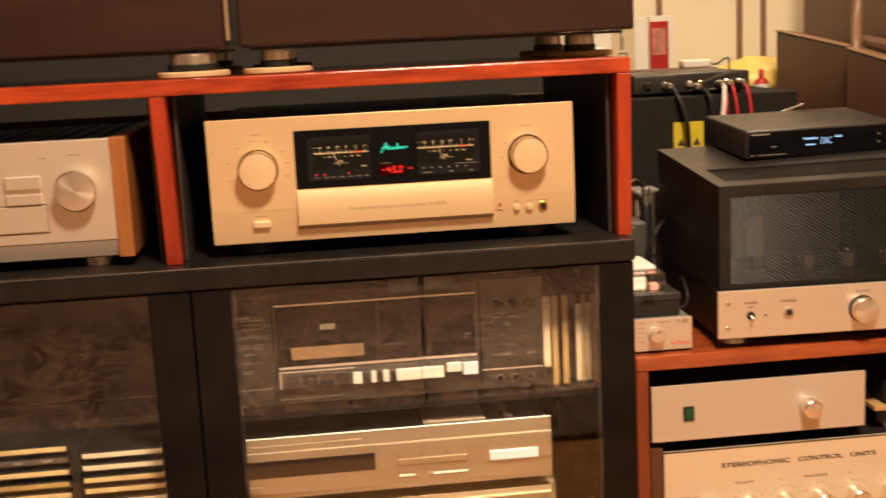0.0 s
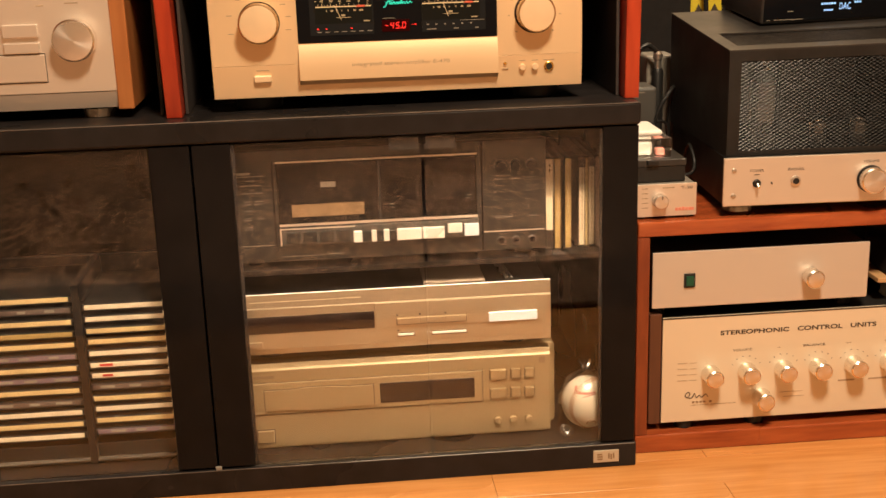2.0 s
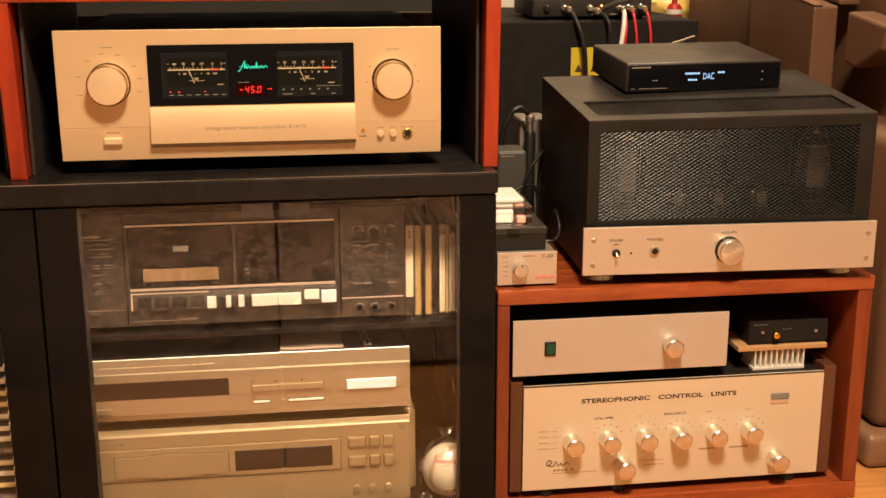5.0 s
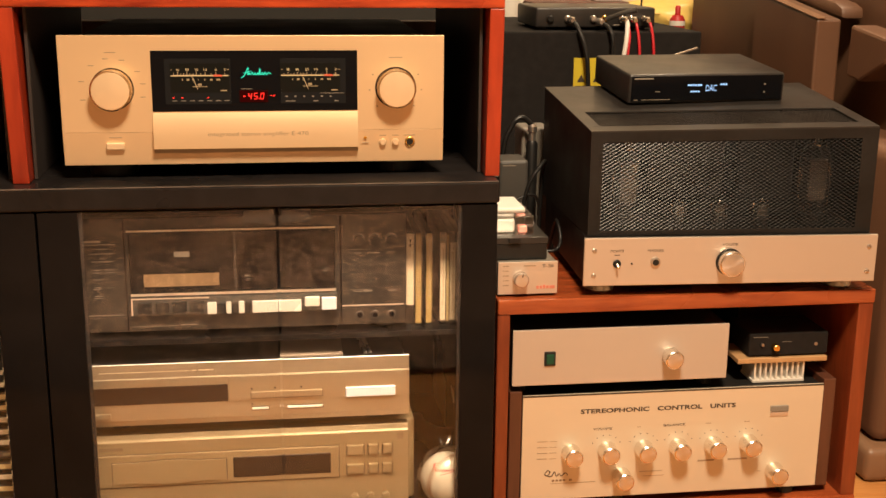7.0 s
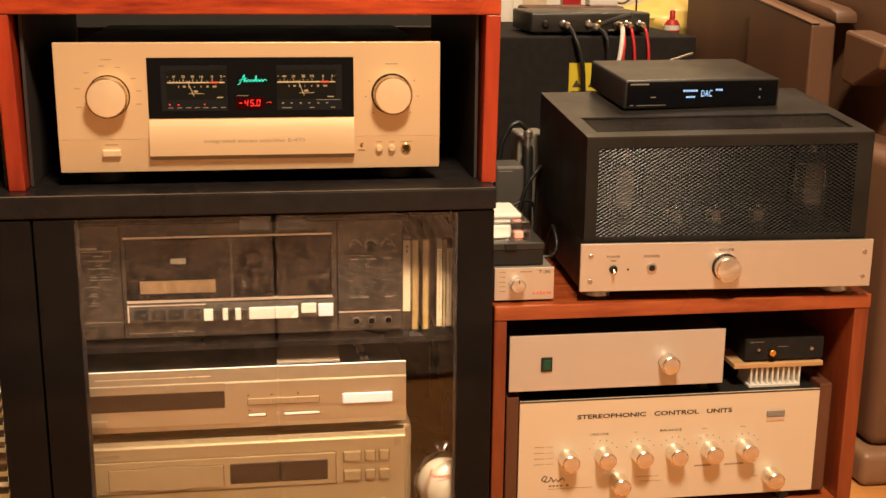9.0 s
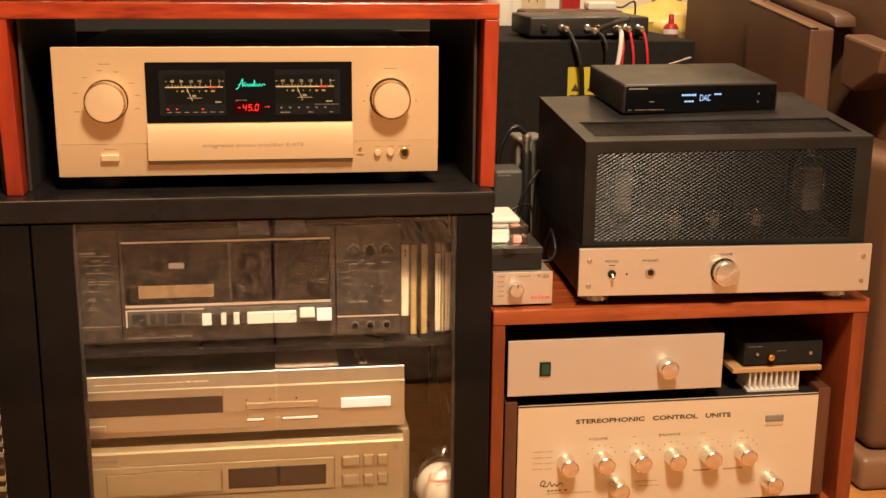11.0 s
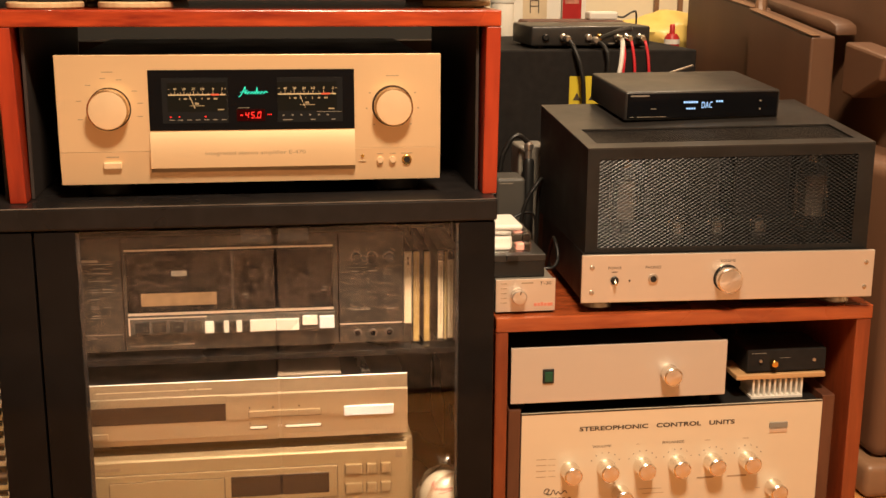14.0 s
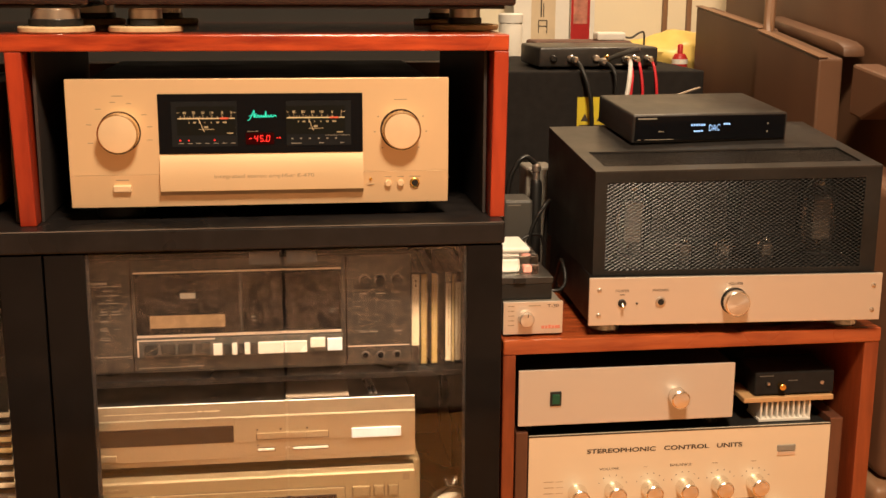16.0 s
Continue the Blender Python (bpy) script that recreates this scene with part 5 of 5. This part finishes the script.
    # the cage is not quite square: its left side runs straight back, its right side stands a little higher
    for o in (cage, *cage.children):
        for v in o.data.vertices:
            q = min(1.0, max(0.0, (v.co.x - c0) / (c1 - c0)))
            v.co.z += 0.005 * q * max(0.0, (v.co.z - 0.4125) / (ct - 0.4125))
            v.co.x -= 0.010 * (1 - q) * max(0.0, v.co.y) / cb
    a.rotation_euler = (0, 0, radians(-2.3))
    return a


valve_amplifier()


def converter(name, x0, x1, y0, y1, z0, z1, label, turn=0.0):
    d = thing(name, (x0, y0, z0), label, "audio converter")
    part("case", box(x0, x1, y0, y1, z0 + 0.004, z1, 0.004, 3), BLACK_SATIN, d, smooth=True)
    for x in (x0 + 0.02, x1 - 0.02):
        for y in (y0 + 0.02, y1 - 0.02):
            part("foot", lathe([(0.008, 0), (0.008, 0.0042)], (x, y, z0), "z", 16), BLACK_PLASTIC, d)
    d.rotation_euler = (0, 0, radians(turn))
    return d


TOP_SLOPE = math.atan(0.025 / 0.280)
dac = converter("desktop_converter", 0.513, 0.7465, 0.138, 0.296, 0.5635, 0.6090, "slim black converter with a lit display on the amplifier")
DY = 0.138
part("front_window", box(0.517, 0.7425, DY - 0.0012, DY + 0.002, 0.5715, 0.6065, 0.0005, 1), GLOSS_BLACK, dac, "glossy black front window")
text("display_word", "DAC", 0.6350, DY - 0.0012, 0.5892, 0.0165, 0.0095, OLED, dac)
bars("display_text", [(0.5998 + 0.0037 * i, 0.6023 + 0.0037 * i, 0.5920, 0.5948) for i in range(6)] + [(0.6045 + 0.0036 * i, 0.607 + 0.0036 * i, 0.5832, 0.5856) for i in range(4)] + [(0.6485 + 0.0037 * i, 0.651 + 0.0037 * i, 0.5928, 0.5954) for i in range(3)], DY - 0.0012, OLED, dac, 0.0004)
bars("front_print", [(0.5515, 0.5595, 0.5842, 0.5854), (0.521, 0.5267, 0.5730, 0.5738), (0.532, 0.5746, 0.5730, 0.5738), (0.5207, 0.548, 0.6025, 0.6045), (0.7145, 0.717, 0.5925, 0.595), (0.7145, 0.717, 0.581, 0.5835)], DY - 0.0012, INK_PALE, dac)
part("aerial", tube([(0.634, 0.294, 0.597), (0.640, 0.302, 0.604), (0.655, 0.306, 0.608), (0.682, 0.312, 0.6145)], 0.0022, 8), STEEL, dac, "short pale metal aerial", smooth=True)
dac.rotation_euler = (Matrix.Rotation(TOP_SLOPE, 4, "X") @ Matrix.Rotation(radians(2.5), 4, "Z")).to_euler()


def step_up_transformer():
    t = thing("step_up_transformer", (0.348, 0.06, 0.332), "small silver-fronted box with one knob on the rack", "transformer")
    y = 0.0
    part("case", box(0.308, 0.386, y + 0.003, 0.13, 0.336, 0.3785, 0.001), GREY, t)
    f = part("front_panel", box(0.307, 0.387, y, y + 0.003, 0.3355, 0.3795, 0.0006), SILVER, t)
    for x in (0.315, 0.379):
        for yy in (0.012, 0.12):
            part("foot", box(x - 0.004, x + 0.004, yy - 0.004, yy + 0.004, 0.332, 0.336), BLACK_PLASTIC, t)
    knob("selector_knob", 0.3365, y, 0.3575, 0.0098, 0.013, SILVER_KNOB, t, pointer=10)
    text("print_type", "T-30", 0.3735, y, 0.3735, 0.0155, 0.0042, INK, f)
    bars("print_mark", [(0.3135, 0.3155, z, z + 0.0012) for z in (0.3735, 0.367, 0.3605, 0.354, 0.3475)] + [(0.3165, 0.3215, z, z + 0.0012) for z in (0.3735, 0.367, 0.3605, 0.354, 0.3475)] + [(0.341, 0.357, 0.3735, 0.375)], y, INK_SOFT, f)
    bars("maker_print", [(0.3585, 0.3622, 0.3425, 0.3465), (0.3632, 0.3665, 0.3425, 0.3465), (0.3675, 0.371, 0.3425, 0.3475), (0.372, 0.3755, 0.3425, 0.3465), (0.3765, 0.3835, 0.3425, 0.3465)], y, INK_RED, f)


step_up_transformer()
b = thing("black_box", (0.340, 0.06, 0.3797), "flat black box on the small transformer", "box")
part("body", box(0.303, 0.3745, 0.012, 0.12, 0.3797, 0.401, 0.001), BLACK_PLASTIC, b)
part("lid", box(0.3025, 0.3755, 0.011, 0.121, 0.401, 0.410, 0.001), BLACK_SATIN, b)
part("pull_tab", box(0.322, 0.338, 0.006, 0.012, 0.404, 0.4105, 0.0006), BLACK_PLASTIC, b)
c = thing("cartridge_case", (0.332, 0.05, 0.410), "clear plastic case with white lid on the black box", "case")
p = part("clear_body", box(0.304, 0.357, 0.018, 0.105, 0.4115, 0.438, 0.002), CLEAR, c)
p.visible_shadow = False
part("white_lid", box(0.303, 0.3480, 0.030, 0.106, 0.4385, 0.4455, 0.003), WHITE, c, "white plastic lid")
# the pinkish glint inside the clear plastic, put in as a coloured block
part("cartridge", box(0.338, 0.350, 0.030, 0.048, 0.4125, 0.422, 0.002), PINK, c, "pink block painting a glint in the clear plastic")
part("foam", box(0.307, 0.334, 0.035, 0.098, 0.4125, 0.432, 0.004), WHITE, c)

# ---- behind the rack ----


def rear_box():
    r = thing("subwoofer", (0.58, 0.8, 0.0), "large matt black box with a yellow warning label", "subwoofer")
    part("cabinet", box(0.36, 0.785, 0.60, 1.05, 0.02, 0.636, 0.003), BLACK_MATT, r)
    for x in (0.40, 0.745):
        for y in (0.64, 1.0):
            part("foot", lathe([(0.02, 0), (0.02, 0.021)], (x, y, 0), "z", 16), BLACK_PLASTIC, r)
    lab = part("warning_label", box(0.551, 0.607, 0.5985, 0.6005, 0.525, 0.590), YELLOW_LABEL, r, "yellow warning label")
    bm = bmesh.new()
    for px in (0.565, 0.594):
        v = [bm.verts.new(q) for q in ((px - 0.0075, 0.598, 0.547), (px + 0.0075, 0.598, 0.547), (px, 0.598, 0.561))]
        bm.faces.new(v)
    part("warning_triangle", bm, INK, lab)
    bars("label_print", [(0.555, 0.603, 0.5385, 0.5405), (0.555, 0.595, 0.532, 0.534)], 0.5985, INK, lab)
    return r


rear_box()
rear = converter("rear_converter", 0.487, 0.708, 0.635, 0.80, 0.6365, 0.6765, "slim black converter, its sockets full of plugs")
y = 0.635
bars("socket_print", [(0.596, 0.603, 0.6445, 0.6465), (0.630, 0.645, 0.6445, 0.6465)], y, INK_PALE, rear)
for x, m in ((0.513, BLACK_PLASTIC), (0.545, STEEL), (0.592, STEEL), (0.612, GOLD_METAL), (0.645, STEEL), (0.662, CHROME), (0.686, CHROME)):
    part("socket", lathe([(0.0062, 0), (0.0062, 0.006), (0.0045, 0.008)], (x, y, 0.6565), "y", 18), m, rear, smooth=True)


def cable(name, points, r, material, label, plug=None):
    c = thing(name, points[0], label, "cable")
    part("lead", tube(points, r), material, c, smooth=True)
    if plug:
        p0 = Vector(points[0])
        part("plug", lathe([(0.0045, -0.012), (0.0066, -0.010), (0.0066, 0.006), (0.004, 0.010)], p0, "y", 18), plug, c, smooth=True)
    return c


cable("white_cable", [(0.645, 0.612, 0.655), (0.646, 0.598, 0.648), (0.640, 0.585, 0.61), (0.630, 0.58, 0.56), (0.615, 0.58, 0.45), (0.60, 0.57, 0.34), (0.6, 0.56, 0.2)], 0.0042, WHITE, "white audio cable plugged into the rear converter", CHROME)
cable("red_cable", [(0.662, 0.612, 0.655), (0.664, 0.60, 0.645), (0.668, 0.59, 0.60), (0.668, 0.585, 0.5), (0.66, 0.58, 0.3)], 0.0026, RED_CABLE, "thin red audio cable with a silver plug", CHROME)
cable("red_cable", [(0.686, 0.612, 0.655), (0.690, 0.60, 0.645), (0.694, 0.59, 0.60), (0.694, 0.585, 0.5), (0.69, 0.58, 0.3)], 0.0026, RED_CABLE, "thin red audio cable with a silver plug", CHROME)
cable("red_cable", [(0.650, 0.612, 0.6545), (0.651, 0.60, 0.63), (0.646, 0.588, 0.60), (0.638, 0.585, 0.5), (0.62, 0.58, 0.3)], 0.0026, RED_CABLE, "thin red audio cable beside a white one")
cable("black_cable", [(0.548, 0.612, 0.655), (0.556, 0.592, 0.640), (0.567, 0.575, 0.60), (0.571, 0.572, 0.55), (0.574, 0.572, 0.48), (0.57, 0.57, 0.3)], 0.0042, CABLE_BLACK, "thick black power cable hanging before the label", STEEL)
cable("black_cable", [(0.600, 0.612, 0.652), (0.612, 0.59, 0.640), (0.616, 0.58, 0.61), (0.612, 0.578, 0.5), (0.61, 0.57, 0.3)], 0.004, CABLE_BLACK, "black signal cable hanging behind the amplifier", STEEL)
whole("adapter_plug", tube([(0.612, 0.615, 0.657), (0.632, 0.59, 0.668), (0.655, 0.575, 0.676)], 0.0045, 10), DARK_GREY, "dark slanting plug in the rear converter", "plug", smooth=True)

# small supplies and leads on the rack, behind the little boxes
pw = thing("power_adapter", (0.37, 0.27, 0.332), "dark grey power adapter standing on the rack", "power adapter")
part("body", box(0.352, 0.396, 0.24, 0.30, 0.332, 0.471, 0.004), DARK_GREY, pw)
bars("label_print", [(0.357, 0.377, 0.463, 0.4645)], 0.24, INK_PALE, pw)
pw2 = thing("power_adapter", (0.40, 0.33, 0.332), "dark grey upright box behind the leads", "power adapter")
part("body", box(0.406, 0.452, 0.34, 0.40, 0.332, 0.505, 0.004), GREY, pw2)
st = thing("plug_socket", (0.417, 0.317, 0.332), "metal-tipped plug standing behind the valve amplifier", "plug")
part("stem", lathe([(0.009, 0), (0.009, 0.152), (0.006, 0.157)], (0.417, 0.317, 0.332), "z", 20), CABLE_BLACK, st, smooth=True)
part("tip", lathe([(0.0055, 0.157), (0.0055, 0.170), (0.0075, 0.171), (0.0075, 0.179), (0.004, 0.183)], (0.417, 0.317, 0.332), "z", 20), STEEL, st, "bright metal tip", smooth=True)
cable("black_cable", [(0.345, 0.20, 0.336), (0.348, 0.205, 0.39), (0.365, 0.21, 0.412), (0.392, 0.215, 0.424), (0.408, 0.22, 0.41), (0.412, 0.23, 0.336)], 0.0022, CABLE_BLACK, "thin black lead looping beside the amplifier")
cable("black_cable", [(0.378, 0.11, 0.372), (0.392, 0.10, 0.368), (0.408, 0.10, 0.369), (0.4165, 0.11, 0.38), (0.4165, 0.13, 0.40), (0.417, 0.15, 0.395), (0.417, 0.19, 0.336)], 0.0025, CABLE_BLACK, "thin black lead looping beside the amplifier")
cable("black_cable", [(0.378, 0.21, 0.336), (0.382, 0.212, 0.40), (0.392, 0.215, 0.440), (0.408, 0.22, 0.464), (0.420, 0.235, 0.470), (0.421, 0.26, 0.44), (0.421, 0.27, 0.34)], 0.003, CABLE_BLACK, "black lead curling behind the small boxes")
cable("black_cable", [(0.366, 0.31, 0.40), (0.372, 0.312, 0.48), (0.384, 0.315, 0.512), (0.400, 0.317, 0.525), (0.417, 0.317, 0.512)], 0.004, CABLE_BLACK, "black lead curling behind the small boxes")

# ---- far wall: shelf things and trim ----
side = thing("side_table", (0.8, 1.2, 0.0), "plain dark table against the cream wall", "table")
part("tabletop", box(0.36, 1.14, 1.06, 1.345, 0.58, 0.60, 0.002), DARK_GREY, side)
for x in (0.39, 1.09):
    for yy in (1.09, 1.31):
        part("leg", box(x, x + 0.03, yy, yy + 0.03, 0.0, 0.58, 0.002), DARK_GREY, side)
for x in (0.945, 1.005):
    whole("trim", box(x, x + 0.012, 1.338, 1.35, 0.0, 2.4, 0.002), BROWN_EDGE, "narrow brown upright trim on the cream wall", "trim", "structure")
whole("trim", box(0.745, 0.757, 1.338, 1.35, 0.0, 2.4, 0.002), BROWN_EDGE, "narrow brown upright trim on the cream wall", "trim", "structure")
wb = thing("carton", (0.60, 1.22, 0.60), "white printed carton standing by the wall", "carton")
part("body", box(0.545, 0.672, 1.17, 1.28, 0.60, 0.785, 0.001), PAPER, wb)
bars("printed_panel", [(0.585, 0.640, 0.62, 0.775)], 1.17, mat("beige_print", (0.62, 0.50, 0.34), 0.5), wb)
bars("printed_mark", [(0.606, 0.609, 0.715, 0.755), (0.612, 0.614, 0.715, 0.745), (0.601, 0.622, 0.706, 0.7085), (0.601, 0.603, 0.68, 0.706), (0.620, 0.622, 0.68, 0.706), (0.601, 0.622, 0.694, 0.696)], 1.1694, INK, wb)
rb = thing("carton", (0.70, 1.22, 0.60), "red and white printed carton by the wall", "carton")
part("body", box(0.678, 0.733, 1.18, 1.25, 0.60, 0.788, 0.001), PAPER, rb)
bars("red_panel", [(0.6785, 0.722, 0.62, 0.775)], 1.18, RED, rb)
bars("print_field", [(0.684, 0.716, 0.70, 0.76)], 1.1795, mat("dull_pink_print", (0.5, 0.2, 0.14), 0.5, vary=0.5, scale=60), rb)
wc = thing("plastic_tub", (0.53, 1.15, 0.60), "small white plastic tub by the carton", "tub")
part("body", lathe([(0.022, 0), (0.025, 0.01), (0.026, 0.10), (0.024, 0.105)], (0.525, 1.10, 0.60), "z", 28), PAPER, wc, smooth=True)
part("lid", lathe([(0.027, 0.105), (0.027, 0.122), (0.024, 0.125)], (0.525, 1.10, 0.60), "z", 28), WHITE, wc, smooth=True)
wa = thing("white_adapter", (0.685, 0.88, 0.6772), "small white adapter with a lead on folded cloth", "adapter")
part("body", box(0.655, 0.714, 0.862, 0.90, 0.6772, 0.6935, 0.004), WHITE, wa)
cable("grey_cable", [(0.714, 0.875, 0.684), (0.728, 0.87, 0.683), (0.745, 0.87, 0.693), (0.757, 0.88, 0.688), (0.762, 0.90, 0.6385)], 0.002, DARK_GREY, "thin dark lead of the white adapter")
whole("folded_cloth", box(0.525, 0.726, 0.85, 0.94, 0.6365, 0.677, 0.006), mat("dull_red_cloth", (0.14, 0.07, 0.05), 0.8, vary=0.3), "dull reddish folded cloth on the black box", "cloth")


def yellow_bag():
    rnd = random.Random(9)
    bm = bmesh.new()
    bmesh.ops.create_icosphere(bm, subdivisions=4, radius=1.0)
    for v in bm.verts:
        n = noise.noise(v.co * 2.2) * 0.22 + noise.noise(v.co * 5.0) * 0.08
        v.co *= 1 + n
        v.co = Vector((0.94 + v.co.x * 0.13, 1.20 + v.co.y * 0.09, max(0.601, 0.622 + v.co.z * 0.060)))
    return whole("yellow_bag", bm, YELLOW, "crumpled yellow plastic bag on the table", "bag", smooth=True)


yellow_bag()
rbt = thing("red_bottle", (0.89, 1.08, 0.60), "small red bottle with a pale band", "bottle")
part("body", lathe([(0.015, 0), (0.017, 0.004), (0.017, 0.028), (0.011, 0.038)], (0.905, 1.085, 0.60), "z", 24), RED, rbt, smooth=True)
part("cap", lathe([(0.006, 0.038), (0.006, 0.056), (0.004, 0.059)], (0.905, 1.085, 0.60), "z", 18), RED, rbt, smooth=True)
part("label_band", lathe([(0.0173, 0.016), (0.0173, 0.0265)], (0.905, 1.085, 0.60), "z", 24), WHITE, rbt, smooth=True)

# ---- brown armchair beside the rack ----


def slab(x0, x1, y0, y1, z0, za, zb, bevel):
    """An upright slab whose top runs from za at y0 to zb at y1."""
    return prism([(y0, z0), (y1, z0), (y1, zb), (y0, za)], x0, x1, bevel)


def armchair():
    c = thing("armchair", (1.15, 0.6, 0.0), "brown leatherette armchair with panelled side and armrest", "armchair")
    part("front_side_panel", slab(0.905, 0.948, 0.395, 0.66, 0.06, 0.670, 0.704, 0.004), BROWN, c)
    # paler strips on both side panels paint the light on their top rims
    part("panel_edge", prism([(0.393, 0.6705), (0.66, 0.7045), (0.66, 0.7075), (0.393, 0.6735)], 0.903, 0.920, 0.001), BROWN_EDGE, c, "paler strip painting the lit top rim")
    part("rear_side_panel", slab(0.925, 0.965, 0.70, 1.05, 0.06, 0.706, 0.740, 0.004), BROWN, c)
    part("panel_edge", prism([(0.70, 0.7065), (1.05, 0.7405), (1.05, 0.7435), (0.70, 0.7095)], 0.923, 0.940, 0.001), BROWN_EDGE, c, "paler strip painting the lit top rim")
    part("armrest", prism([(0.445, 0.668), (0.79, 0.706), (0.79, 0.728), (0.475, 0.694), (0.449, 0.686)], 0.972, 1.012, 0.005), BROWN, c, "rounded brown armrest", smooth=True)
    part("armrest_bracket", prism([(0.24, 0.648), (0.372, 0.663), (0.372, 0.58), (0.33, 0.575), (0.25, 0.61)], 0.952, 1.0, 0.005), BROWN, c)
    part("strut", tube([(0.925, 0.68, 0.56), (0.938, 0.69, 0.68), (0.955, 0.72, 0.80), (0.97, 0.74, 0.95)], 0.011, 10), BROWN_EDGE, c, smooth=True)
    part("backrest", box(1.02, 1.30, 0.12, 1.15, 0.05, 1.12, 0.03, 3), BROWN, c, smooth=True)
    part("side_shell", box(0.905, 1.015, 0.085, 0.345, 0.055, 0.50, 0.02, 3), BROWN, c, smooth=True)
    part("base_foot", box(0.888, 1.10, 0.066, 0.30, 0.0, 0.055, 0.012, 3), BROWN_EDGE, c, "paler rounded base", smooth=True)
    return c


armchair()

# ---- rug and floorboards ----
rug = thing("rug", (0, -1.8, 0.0), "mottled beige and brown rug with a dark border", "rug")
part("field", box(-1.4, 1.6, -2.9, -0.985, 0.001, 0.012, 0.003), RUG, rug)
for x0, x1, y0, y1 in ((-1.6, 1.8, -0.984, -0.70), (-1.6, 1.8, -3.1, -2.901), (-1.6, -1.401, -2.9, -0.985), (1.601, 1.8, -2.9, -0.985)):
    part("border", box(x0, x1, y0, y1, 0.001, 0.012, 0.003), RUG_DARK, rug, "dark brown woven border")


def board(length):
    me = bpy.data.meshes.new("floorboard")
    bm = box(0, length, 0, 0.0747, -0.012, 0.0, 0.0002, 1)
    bm.to_mesh(me)
    bm.free()
    me.materials.append(FLOOR)
    return me


BOARDS = {}
rnd = random.Random(2)
for j in range(60):
    y0 = -3.19 + j * 0.075
    x = -2.6
    while x < 2.39:
        length = min(rnd.choice((0.6, 0.9, 1.2)), round(2.4 - x, 3))
        if length not in BOARDS:
            BOARDS[length] = board(length - 0.0005)
        ob = new("floorboard", BOARDS[length])
        ob.location = (x, y0, 0)
        ob.parent = floor
        x = round(x + length, 3)
